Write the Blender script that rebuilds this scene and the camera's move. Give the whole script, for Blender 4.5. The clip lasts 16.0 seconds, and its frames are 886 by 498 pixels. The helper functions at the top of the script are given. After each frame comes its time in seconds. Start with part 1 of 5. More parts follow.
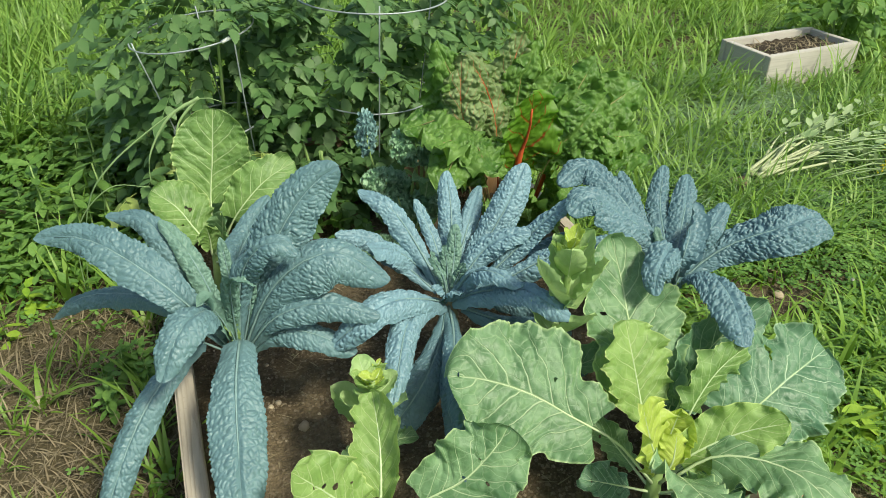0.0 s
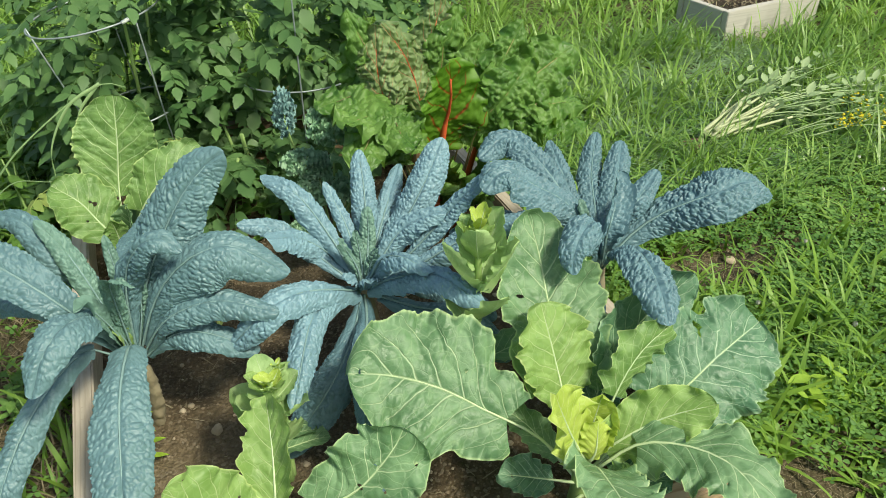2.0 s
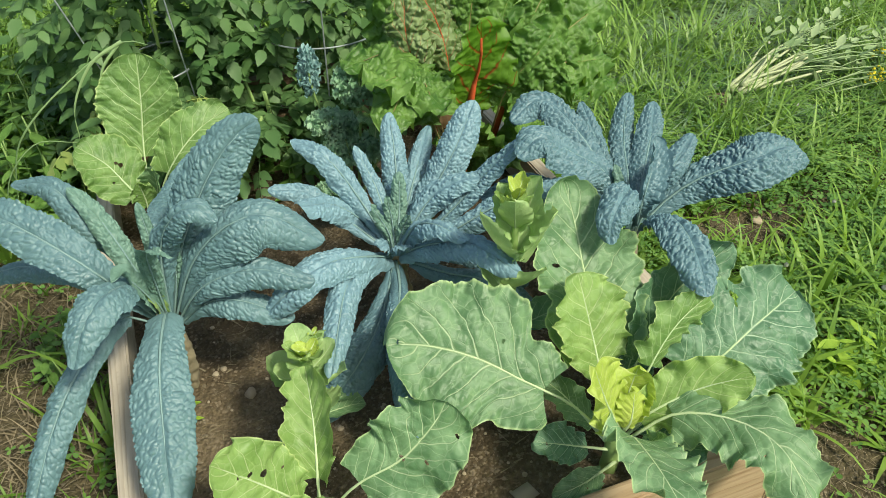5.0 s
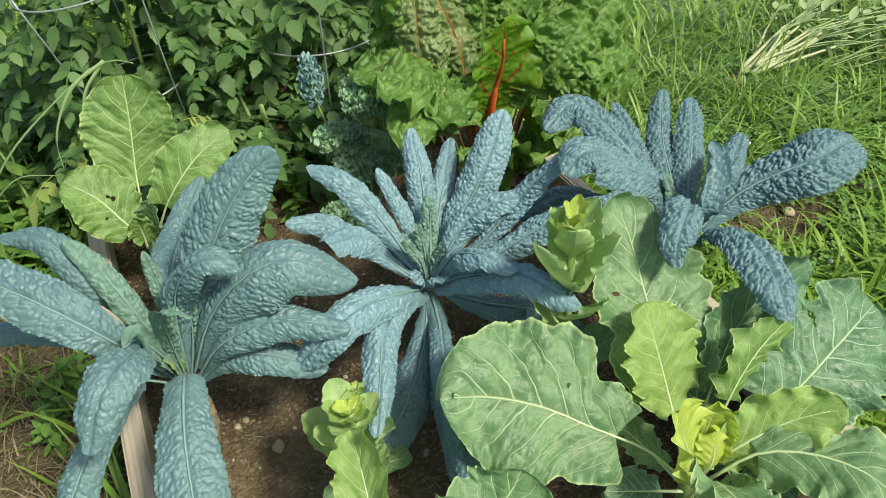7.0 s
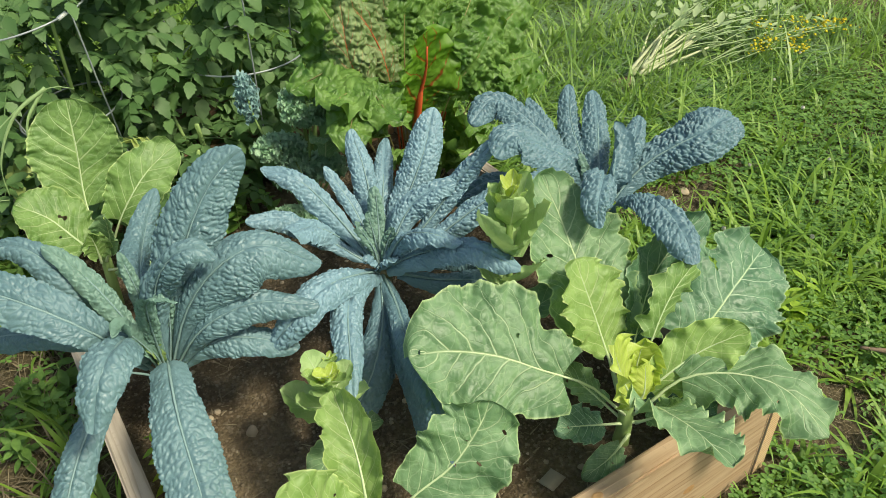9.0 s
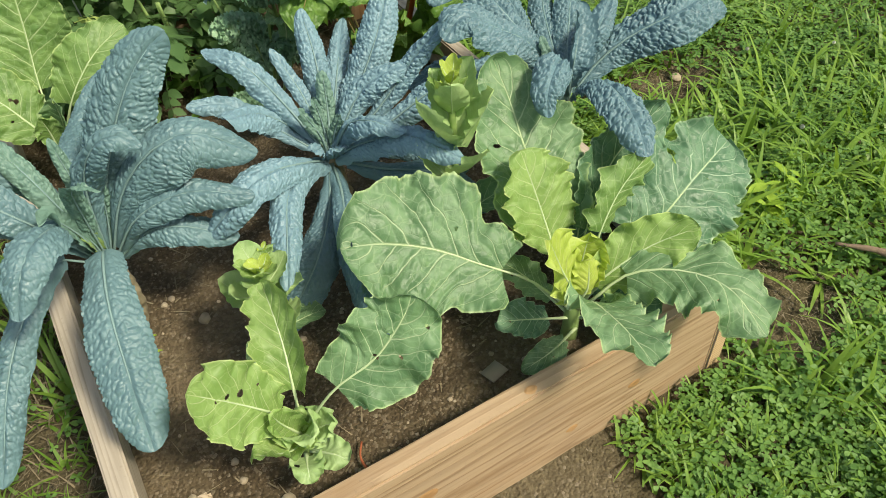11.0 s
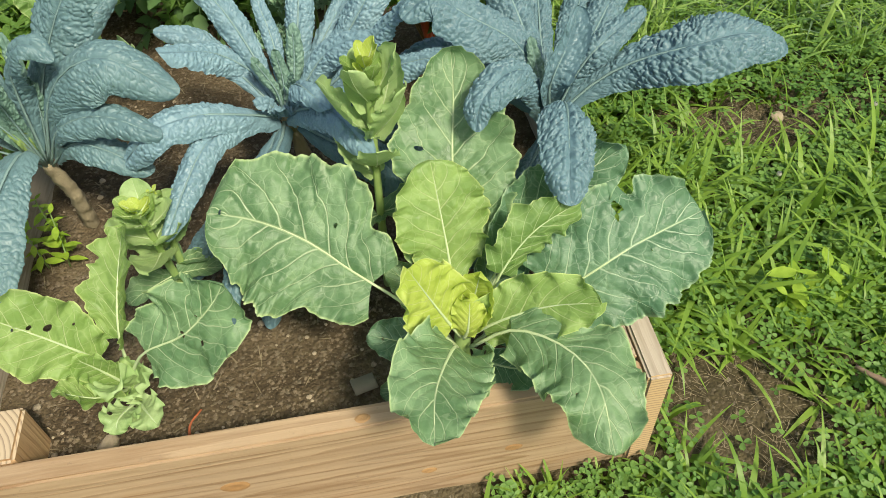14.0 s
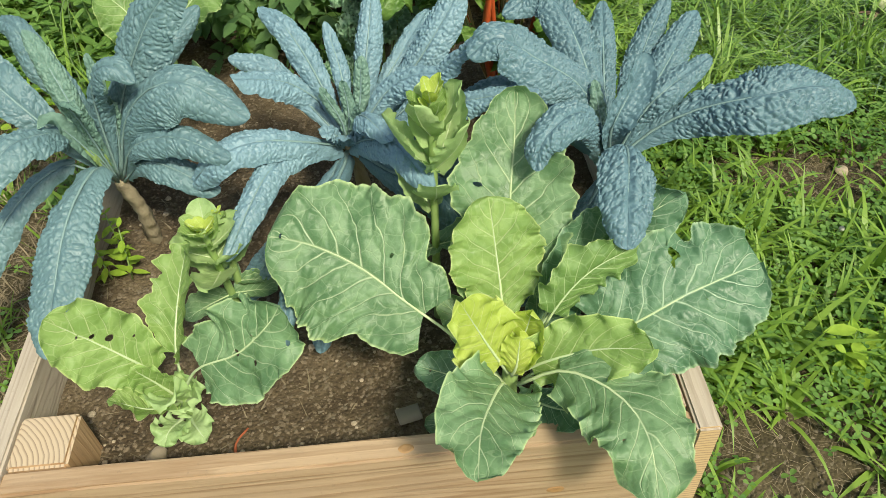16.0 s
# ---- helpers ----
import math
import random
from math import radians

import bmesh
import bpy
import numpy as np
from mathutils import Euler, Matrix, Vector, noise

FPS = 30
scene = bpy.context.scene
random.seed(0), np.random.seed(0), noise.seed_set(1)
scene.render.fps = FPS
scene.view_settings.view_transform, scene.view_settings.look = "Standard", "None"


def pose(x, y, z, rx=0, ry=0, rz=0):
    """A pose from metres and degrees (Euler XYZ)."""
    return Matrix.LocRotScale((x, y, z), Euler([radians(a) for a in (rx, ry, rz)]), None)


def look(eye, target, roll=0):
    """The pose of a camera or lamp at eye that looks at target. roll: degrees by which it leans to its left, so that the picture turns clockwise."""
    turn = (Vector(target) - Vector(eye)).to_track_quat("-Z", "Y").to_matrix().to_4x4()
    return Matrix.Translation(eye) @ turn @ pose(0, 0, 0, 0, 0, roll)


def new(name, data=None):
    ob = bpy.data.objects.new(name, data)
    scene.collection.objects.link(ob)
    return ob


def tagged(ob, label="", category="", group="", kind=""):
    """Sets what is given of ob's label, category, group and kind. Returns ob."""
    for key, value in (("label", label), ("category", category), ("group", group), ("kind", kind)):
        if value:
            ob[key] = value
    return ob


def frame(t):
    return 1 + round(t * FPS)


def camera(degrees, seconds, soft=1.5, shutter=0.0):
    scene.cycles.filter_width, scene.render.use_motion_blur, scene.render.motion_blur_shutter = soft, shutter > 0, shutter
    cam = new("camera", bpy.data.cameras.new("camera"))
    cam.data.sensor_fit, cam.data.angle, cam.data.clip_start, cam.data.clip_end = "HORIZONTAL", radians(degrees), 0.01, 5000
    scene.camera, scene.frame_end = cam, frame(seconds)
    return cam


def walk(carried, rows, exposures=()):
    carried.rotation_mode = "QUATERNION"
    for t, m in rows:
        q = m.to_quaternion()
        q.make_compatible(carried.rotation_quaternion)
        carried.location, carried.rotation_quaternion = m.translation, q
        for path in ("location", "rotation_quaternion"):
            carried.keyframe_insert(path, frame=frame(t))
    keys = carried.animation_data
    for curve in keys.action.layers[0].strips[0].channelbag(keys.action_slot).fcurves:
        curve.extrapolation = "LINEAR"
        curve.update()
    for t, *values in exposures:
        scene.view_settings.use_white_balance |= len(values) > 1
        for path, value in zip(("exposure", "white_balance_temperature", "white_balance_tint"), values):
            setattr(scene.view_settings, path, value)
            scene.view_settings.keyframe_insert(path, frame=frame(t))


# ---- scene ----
cam = camera(59.9, 16.0, soft=0.6)
EXPOSURES = [(0.0, 0.47, 7100, -2), (4.0, 0.47, 7100, -2), (9.0, 0.47, 7450, 2), (14.0, 0.47, 7500, 4), (16.0, 0.47, 7300, 2)]
PATH = [
    (0, (0.076, -0.643, 1.272), (0.689, 0.947, 0.225), 2.2),
    (0.5, (0.026, -0.629, 1.261), (0.607, 0.971, 0.211), 2.1),
    (1, (-0.018, -0.639, 1.267), (0.606, 0.943, 0.215), 2.8),
    (1.5, (0.032, -0.633, 1.264), (0.675, 0.938, 0.207), 2.3),
    (2, (0.253, -0.607, 1.238), (0.877, 0.938, 0.132), -0.2),
    (2.5, (0.402, -0.595, 1.233), (0.95, 0.935, 0.068), -2.2),
    (3, (0.398, -0.599, 1.249), (0.94, 0.914, 0.059), -3.0),
    (3.5, (0.352, -0.601, 1.26), (0.866, 0.904, 0.048), -3.7),
    (4, (0.323, -0.621, 1.261), (0.812, 0.892, 0.047), -2.8),
    (4.2, (0.314, -0.616, 1.258), (0.796, 0.901, 0.046), -1.6),
    (6.3, (0.075, -0.413, 1.28), (0.762, 0.987, 0.028), -0.9),
    (6.5, (0.119, -0.393, 1.272), (0.8, 1.016, 0.027), -1.1),
    (7, (0.182, -0.368, 1.249), (0.8, 1.056, -0.012), -2.4),
    (7.5, (0.096, -0.337, 1.265), (0.76, 1.101, 0.043), -4.1),
    (8, (-0.06, -0.277, 1.269), (0.675, 1.126, 0.049), -4.5),
    (8.5, (-0.085, -0.322, 1.283), (0.746, 1.048, 0.086), -3.4),
    (9, (0.038, -0.482, 1.273), (0.889, 0.866, 0.066), -1.8),
    (9.5, (0.096, -0.557, 1.253), (0.914, 0.785, 0.016), -1.9),
    (9.7, (0.104, -0.561, 1.25), (0.902, 0.78, -0.002), -2.4),
    (11.8, (0.29, -0.437, 1.259), (0.931, 0.736, -0.229), -3.3),
    (12, (0.326, -0.391, 1.269), (0.974, 0.788, -0.211), -3.8),
    (12.5, (0.436, -0.42, 1.266), (1.034, 0.762, -0.233), -3.3),
    (13, (0.62, -0.529, 1.228), (1.064, 0.73, -0.262), -0.9),
    (13.5, (0.673, -0.558, 1.22), (0.968, 0.736, -0.277), -1.8),
    (14, (0.69, -0.559, 1.21), (0.859, 0.753, -0.29), -3.1),
    (14.5, (0.693, -0.571, 1.207), (0.788, 0.77, -0.273), -4.3),
    (15, (0.677, -0.583, 1.211), (0.718, 0.785, -0.246), -5.3),
    (15.5, (0.678, -0.58, 1.216), (0.691, 0.809, -0.223), -5.0),
    (16, (0.679, -0.563, 1.219), (0.737, 0.827, -0.218), -3.3),
]
walk(cam, [(t, look(eye, target, roll)) for t, eye, target, roll in PATH], EXPOSURES)

# ---- light ----
world = bpy.data.worlds.new("sky")
scene.world = world
world.use_nodes = True
wn = world.node_tree.nodes
sky = wn.new("ShaderNodeTexSky")
sky.sky_type, sky.sun_disc = "NISHITA", False
sky.sun_elevation, sky.sun_rotation = radians(52), radians(153)
sky.air_density, sky.dust_density = 1.0, 2.5
world.node_tree.links.new(sky.outputs[0], wn["Background"].inputs[0])
wn["Background"].inputs[1].default_value = 0.123
sun = new("sun", bpy.data.lights.new("sun", "SUN"))
sun.data.energy, sun.data.angle, sun.data.color = 3.3, radians(9), (1.0, 0.95, 0.86)
sun.matrix_world = look((0.9, -1.8, 2.6), (0, 0, 0))


# ---- node helpers ----
class Nodes:
    """A short way to write node materials."""

    def __init__(self, name):
        self.mat = bpy.data.materials.new(name)
        self.mat.use_nodes = True
        self.nt = self.mat.node_tree
        self.bsdf = self.nt.nodes["Principled BSDF"]
        self.out = self.nt.nodes["Material Output"]

    def put(self, socket, value):
        if isinstance(value, bpy.types.NodeSocket):
            self.nt.links.new(value, socket)
        elif isinstance(value, (tuple, list)) and socket.type == "RGBA" and len(value) == 3:
            socket.default_value = (*value, 1)
        else:
            socket.default_value = value

    def add(self, kind, *inputs, **named):
        n = self.nt.nodes.new("ShaderNode" + kind)
        for k, v in named.items():
            if k in ("operation", "blend_type", "data_type", "feature", "distance", "wave_type", "bands_direction", "rings_direction", "vector_type"):
                setattr(n, k, v)
            else:
                self.put(n.inputs[k], v)
        for i, v in enumerate(inputs):
            if v is not None:
                self.put(n.inputs[i], v)
        return n

    def math(self, op, a, b=0.0, c=0.0):
        return self.add("Math", a, b, c, operation=op).outputs[0]

    def mix(self, f, a, b, mode="MIX"):
        n = self.nt.nodes.new("ShaderNodeMix")
        n.data_type, n.blend_type = "RGBA", mode
        self.put(n.inputs[0], f), self.put(n.inputs[6], a), self.put(n.inputs[7], b)
        return n.outputs[2]

    def ramp(self, f, lo, hi, a=0.0, b=1.0):
        n = self.nt.nodes.new("ShaderNodeMapRange")
        n.interpolation_type = "SMOOTHSTEP"
        for i, v in enumerate((f, lo, hi, a, b)):
            self.put(n.inputs[i], v)
        return n.outputs[0]

    def noise(self, vec, scale, detail=3.0, rough=0.55):
        return self.add("TexNoise", Vector=vec, Scale=scale, Detail=detail, Roughness=rough).outputs[0]

    def coords(self, which="Object"):
        return self.add("TexCoord").outputs[which]

    def bump(self, height, strength, distance=0.002):
        return self.add("Bump", Strength=strength, Distance=distance, Height=height).outputs[0]

    def finish(self, colour, rough, normal=None, spec=0.5):
        self.put(self.bsdf.inputs["Base Color"], colour)
        self.put(self.bsdf.inputs["Roughness"], rough)
        self.put(self.bsdf.inputs["Specular IOR Level"], spec)
        if normal is not None:
            self.put(self.bsdf.inputs["Normal"], normal)
        return self.mat

    def thin(self, colour, share):
        """Lets part of the light through, as a leaf does."""
        tr = self.add("BsdfTranslucent", Color=colour)
        mx = self.add("MixShader", share, self.bsdf.outputs[0], tr.outputs[0])
        self.nt.links.new(mx.outputs[0], self.out.inputs[0])
        return self.mat


def leaf_material(name, dark, light, vein, veins=9.0, lean=3.2, vein_width=0.07, vein_mix=0.7, rough=0.5, share=0.25, glow=None, fine=0.35, puff=0.5, spread=0.25, spec=0.4, edge=None):
    m = Nodes(name)
    uv = m.add("UVMap").outputs[0]
    sep = m.add("SeparateXYZ", uv).outputs
    rnd = m.add("ObjectInfo").outputs["Random"]
    obj = m.coords()
    wob = m.noise(obj, 18.0, 2.0)
    across = m.math("MULTIPLY", m.math("ABSOLUTE", m.math("SUBTRACT", sep[0], 0.5)), 2.0)
    along = m.math("ADD", m.math("MULTIPLY", sep[1], veins), m.math("MULTIPLY", wob, 0.5))
    side = m.math("ADD", m.ramp(sep[0], 0.49, 0.51, 0.0, 0.45), 0.0)
    phase = m.math("FRACT", m.math("ADD", m.math("SUBTRACT", along, m.math("MULTIPLY", across, lean)), m.math("ADD", side, 20.0)))
    gap = m.math("ABSOLUTE", m.math("SUBTRACT", phase, 0.5))
    thin_out = m.math("MULTIPLY", m.math("SUBTRACT", 1.12, across), vein_width)
    line = m.ramp(gap, 0.0, thin_out, 1.0, 0.0)
    rib = m.ramp(across, 0.0, 0.035, 1.0, 0.0)
    net = m.add("TexVoronoi", Vector=obj, Scale=70.0, feature="DISTANCE_TO_EDGE").outputs[0]
    netline = m.ramp(net, 0.0, 0.09, fine, 0.0)
    bent = m.add("VectorMath", obj, m.add("VectorMath", m.add("TexNoise", Vector=obj, Scale=55.0, Detail=2.0).outputs[1], (0.010, 0.010, 0.010), operation="MULTIPLY").outputs[0], operation="ADD").outputs[0]
    coarse = m.add("TexVoronoi", Vector=bent, Scale=38.0, feature="DISTANCE_TO_EDGE").outputs[0]
    netline = m.math("MAXIMUM", netline, m.ramp(coarse, 0.0, 0.05, fine * 3.4, 0.0))
    mask = m.math("MAXIMUM", m.math("MAXIMUM", line, rib), netline)
    blot = m.ramp(m.noise(obj, 26.0, 4.0), 0.32, 0.68)
    tone = m.math("ADD", m.math("MULTIPLY", blot, 1 - spread), m.math("MULTIPLY", rnd, spread))
    col = m.mix(tone, dark, light)
    if edge:
        col = m.mix(m.ramp(across, 0.94, 1.0, 0.0, 0.85), col, edge)
    col = m.mix(m.math("MULTIPLY", mask, vein_mix), col, vein)
    grain = m.noise(obj, 420.0, 2.0)
    height = m.math("ADD", m.math("SUBTRACT", m.math("MULTIPLY", grain, 0.25), m.math("MULTIPLY", mask, 0.8)), m.math("MULTIPLY", m.noise(obj, 60.0, 3.0), puff))
    m.finish(col, m.math("ADD", rough - 0.08, m.math("MULTIPLY", blot, 0.16)), m.bump(height, 0.55, 0.003), spec)
    return m.thin(m.mix(0.5, col, glow or light), share)


def plain_leaf(name, dark, light, rough=0.5, share=0.3, spec=0.4, glow=None):
    """Small leaves and blades: colour by piece."""
    m = Nodes(name)
    isl = m.add("NewGeometry").outputs["Random Per Island"]
    rnd = m.add("ObjectInfo").outputs["Random"]
    obj = m.coords()
    f = m.math("FRACT", m.math("ADD", isl, m.math("MULTIPLY", rnd, 3.7)))
    f = m.math("ADD", m.math("MULTIPLY", f, 0.62), m.math("MULTIPLY", m.ramp(m.noise(obj, 4.0, 3.0), 0.32, 0.68), 0.42))
    col = m.mix(f, dark, light)
    m.finish(col, rough, m.bump(m.noise(obj, 260.0, 2.0), 0.3, 0.002), spec)
    return m.thin(m.mix(0.5, col, glow or light), share)


# ---- materials ----
def wood_material(name, dark, light, axis, grain=1.0, grey=0.0, ring=0.25, red=0.0, relief=0.35):
    """Sawn softwood: long growth-ring figure, fine dark lines, fibres and a few warm streaks."""
    m = Nodes(name)
    obj = m.coords()
    stretch = {0: (1.6, 26, 26), 1: (26, 1.6, 26), 2: (26, 26, 1.6)}[axis]
    rnd = m.add("ObjectInfo").outputs["Random"]
    mapped = m.add("Mapping", Vector=obj, Scale=stretch).outputs[0]
    shift = m.add("VectorMath", mapped, m.add("CombineXYZ", m.math("MULTIPLY", rnd, 9.0), 0.0, m.math("MULTIPLY", rnd, 5.0)).outputs[0], operation="ADD").outputs[0]
    wave = m.add("TexWave", Vector=shift, Scale=0.9 * grain, Distortion=7.0, Detail=2.0, wave_type="RINGS", rings_direction={0: "X", 1: "Y", 2: "Z"}[axis]).outputs[1]
    fibre = m.noise(m.add("Mapping", Vector=obj, Scale=tuple(v * 9 for v in stretch)).outputs[0], 1.0, 4.0)
    field = m.noise(shift, 0.42, 2.0, 0.45)
    bands = m.math("FRACT", m.math("ADD", m.math("MULTIPLY", field, 15.0 * grain), m.math("MULTIPLY", fibre, 0.25)))
    lines = m.math("MULTIPLY", m.ramp(bands, 0.35, 0.92), m.ramp(bands, 1.0, 0.93))
    streak = m.noise(shift, 1.3, 5.0, 0.6)
    f = m.math("ADD", m.math("MULTIPLY", wave, ring * 0.5), m.math("ADD", m.math("MULTIPLY", fibre, 0.35), m.math("ADD", m.math("MULTIPLY", streak, 0.35), m.math("MULTIPLY", lines, 0.24))))
    col = m.mix(m.ramp(f, 0.28, 0.98), light, dark)
    col = m.mix(m.math("MULTIPLY", m.ramp(m.noise(shift, 0.30, 3.0), 0.52, 0.72), red), col, m.mix(0.5, dark, (0.46, 0.22, 0.08)))
    col = m.mix(m.math("MULTIPLY", m.ramp(m.noise(obj, 5.0, 4.0), 0.45, 0.75), 0.22), col, m.mix(0.5, dark, (0.30, 0.27, 0.23)))
    col = m.mix(m.math("MULTIPLY", m.ramp(m.noise(obj, 90.0, 4.0, 0.7), 0.60, 0.72), 0.30), col, (0.16, 0.13, 0.10))
    col = m.mix(grey, col, (0.36, 0.33, 0.29))
    return m.finish(col, 0.62, m.bump(m.math("ADD", lines, fibre), relief, 0.0015), 0.3)


def end_grain(name, dark, light, centre):
    m = Nodes(name)
    obj = m.coords()
    off = m.add("VectorMath", obj, centre, operation="SUBTRACT").outputs[0]
    wob = m.noise(obj, 22.0, 2.0)
    r = m.add("VectorMath", off, operation="LENGTH").outputs["Value"]
    rings = m.math("FRACT", m.math("ADD", m.math("MULTIPLY", r, 135.0), m.math("MULTIPLY", wob, 0.8)))
    line = m.math("MULTIPLY", m.ramp(rings, 0.45, 0.95), m.ramp(rings, 1.0, 0.95))
    col = m.mix(m.math("MULTIPLY", line, 0.85), light, dark)
    col = m.mix(m.math("MULTIPLY", m.noise(obj, 40.0, 4.0), 0.35), col, (0.42, 0.36, 0.29))
    return m.finish(col, 0.7, m.bump(m.noise(obj, 500.0, 2.0), 0.3, 0.001), 0.25)


def soil_material(name, dark, light, dry, turf=None):
    m = Nodes(name)
    obj = m.coords()
    f = m.ramp(m.noise(obj, 9.0, 6.0, 0.65), 0.3, 0.72)
    col = m.mix(f, dark, light)
    col = m.mix(m.ramp(m.noise(obj, 2.3, 3.0), 0.48, 0.68, 0.0, 0.7), col, dry)
    col = m.mix(m.ramp(m.noise(obj, 85.0, 5.0, 0.7), 0.42, 0.62, 0.55, 0.0), col, m.mix(0.6, col, (0.03, 0.022, 0.015)))
    crumbs = m.add("TexVoronoi", Vector=obj, Scale=160.0).outputs
    col = m.mix(m.math("MULTIPLY", m.ramp(crumbs[1], 0.70, 1.0), 0.6), col, (0.33, 0.28, 0.21))
    if turf:
        away = m.add("VectorMath", obj, (1.2, 1.6, 0.0), operation="DISTANCE").outputs["Value"]
        patch = m.math("ADD", m.ramp(away, 2.6, 3.6), m.math("MULTIPLY", m.math("SUBTRACT", m.noise(obj, 1.7, 4.0), 0.5), 0.5))
        col = m.mix(m.ramp(patch, 0.2, 0.7), col, m.mix(m.noise(obj, 14.0, 5.0), turf, (0.20, 0.31, 0.05)))
    h = m.math("ADD", m.noise(obj, 60.0, 6.0, 0.75), m.math("MULTIPLY", crumbs[0], -0.5))
    return m.finish(col, 0.95, m.bump(h, 0.9, 0.012), 0.2)


def simple(name, a, b, scale, rough, bump=0.3, spec=0.4, metal=0.0):
    m = Nodes(name)
    obj = m.coords()
    rnd = m.add("ObjectInfo").outputs["Random"]
    isl = m.add("NewGeometry").outputs["Random Per Island"]
    n = m.noise(obj, scale, 4.0)
    f = m.math("ADD", m.math("MULTIPLY", n, 0.6), m.math("MULTIPLY", m.math("ADD", rnd, isl), 0.25))
    m.bsdf.inputs["Metallic"].default_value = metal
    return m.finish(m.mix(f, a, b), rough, m.bump(m.noise(obj, scale * 4, 3.0), bump, 0.002), spec)


M_KALE_A = leaf_material("kale_leaf_grey_green", (0.101, 0.187, 0.209), (0.129, 0.229, 0.25), (0.252, 0.373, 0.37), 13, 2.0, 0.03, 0.12, 0.46, 0.07, (0.15, 0.30, 0.14), 0.0, 0.35, 0.3, 0.5)
M_KALE_B = leaf_material("kale_leaf_blue", (0.152, 0.264, 0.319), (0.182, 0.308, 0.365), (0.266, 0.374, 0.424), 13, 2.0, 0.03, 0.12, 0.46, 0.07, (0.13, 0.25, 0.15), 0.0, 0.35, 0.3, 0.5)
M_KALE_C = leaf_material("kale_leaf_slate", (0.098, 0.184, 0.219), (0.119, 0.218, 0.256), (0.218, 0.315, 0.362), 13, 2.0, 0.03, 0.12, 0.46, 0.07, (0.10, 0.2, 0.12), 0.0, 0.35, 0.3, 0.5)
M_KALE_YOUNG = leaf_material("kale_leaf_young", (0.115, 0.215, 0.175), (0.18, 0.305, 0.25), (0.28, 0.40, 0.30), 14, 2.0, 0.04, 0.25, 0.5, 0.12, (0.16, 0.32, 0.12), 0.0, 0.2, 0.3)
M_RIB = simple("pale_midrib", (0.14, 0.23, 0.23), (0.22, 0.33, 0.32), 40, 0.5)
M_RIB_GREEN = simple("green_white_midrib", (0.38, 0.49, 0.25), (0.54, 0.64, 0.39), 40, 0.5)
M_COLLARD = leaf_material("collard_leaf", (0.084, 0.183, 0.079), (0.195, 0.332, 0.167), (0.52, 0.64, 0.39), 6.5, 2.2, 0.075, 0.75, 0.46, 0.24, (0.32, 0.53, 0.10), 0.08, 0.5, 0.2, 0.45, (0.46, 0.60, 0.29))
M_COLLARD_BLUE = leaf_material("collard_leaf_blue", (0.056, 0.143, 0.073), (0.12, 0.236, 0.134), (0.44, 0.58, 0.40), 6.5, 2.2, 0.075, 0.8, 0.46, 0.16, (0.20, 0.38, 0.10), 0.08, 0.5, 0.2, 0.45, (0.34, 0.48, 0.28))
M_COLLARD_LIME = leaf_material("collard_leaf_lime", (0.179, 0.309, 0.081), (0.294, 0.442, 0.142), (0.60, 0.70, 0.36), 6.5, 2.2, 0.075, 0.72, 0.46, 0.32, (0.46, 0.60, 0.07), 0.08, 0.5, 0.2, 0.4, (0.56, 0.66, 0.27))
M_COLLARD_PALE = leaf_material("pale_bolting_leaf", (0.30, 0.46, 0.18), (0.46, 0.61, 0.29), (0.60, 0.70, 0.40), 6.5, 2.2, 0.05, 0.5, 0.46, 0.32, (0.46, 0.64, 0.16), 0.06, 0.4, 0.25)
M_COLLARD_YELLOW = leaf_material("collard_leaf_yellow", (0.36, 0.49, 0.07), (0.52, 0.63, 0.14), (0.70, 0.76, 0.38), 6.5, 2.2, 0.06, 0.6, 0.46, 0.36, (0.56, 0.66, 0.07), 0.08, 0.5, 0.25, 0.4, (0.64, 0.72, 0.28))
M_CHARD = leaf_material("chard_leaf", (0.043, 0.127, 0.018), (0.16, 0.288, 0.064), (0.24, 0.36, 0.10), 7, 2.4, 0.06, 0.35, 0.44, 0.26, (0.24, 0.44, 0.02), 0.06, 0.05, 0.4, 0.4)
M_CHARD_RED = leaf_material("chard_leaf_red_veined", (0.090, 0.215, 0.018), (0.16, 0.32, 0.035), (0.36, 0.035, 0.016), 5, 1.6, 0.11, 0.95, 0.44, 0.46, (0.26, 0.52, 0.01), 0.0, 0.1, 0.4, 0.4)
M_STALK_RED = simple("red_chard_stalk", (0.42, 0.055, 0.020), (0.58, 0.13, 0.045), 30, 0.35)
M_STALK_PINK = simple("pink_chard_stalk", (0.20, 0.14, 0.06), (0.34, 0.29, 0.13), 30, 0.4)
M_STEM_TAN = simple("tan_kale_stem", (0.15, 0.125, 0.08), (0.36, 0.31, 0.21), 45, 0.85, 1.0)
M_STEM_GREEN = simple("green_stem", (0.16, 0.27, 0.08), (0.30, 0.42, 0.15), 45, 0.5)
M_CURLY = plain_leaf("curly_kale_leaf", (0.26, 0.46, 0.28), (0.48, 0.68, 0.46), 0.5, 0.4)
M_CURLY_BLUE = plain_leaf("curly_kale_leaf_blue", (0.20, 0.36, 0.36), (0.38, 0.58, 0.56), 0.5, 0.35)
M_TOMATO = plain_leaf("tomato_leaf", (0.055, 0.129, 0.04), (0.155, 0.271, 0.097), 0.50, 0.28, 0.4, (0.18, 0.36, 0.04))
M_GRASS = plain_leaf("grass_blade", (0.085, 0.185, 0.022), (0.23, 0.37, 0.065), 0.48, 0.35, 0.35, (0.30, 0.50, 0.04))
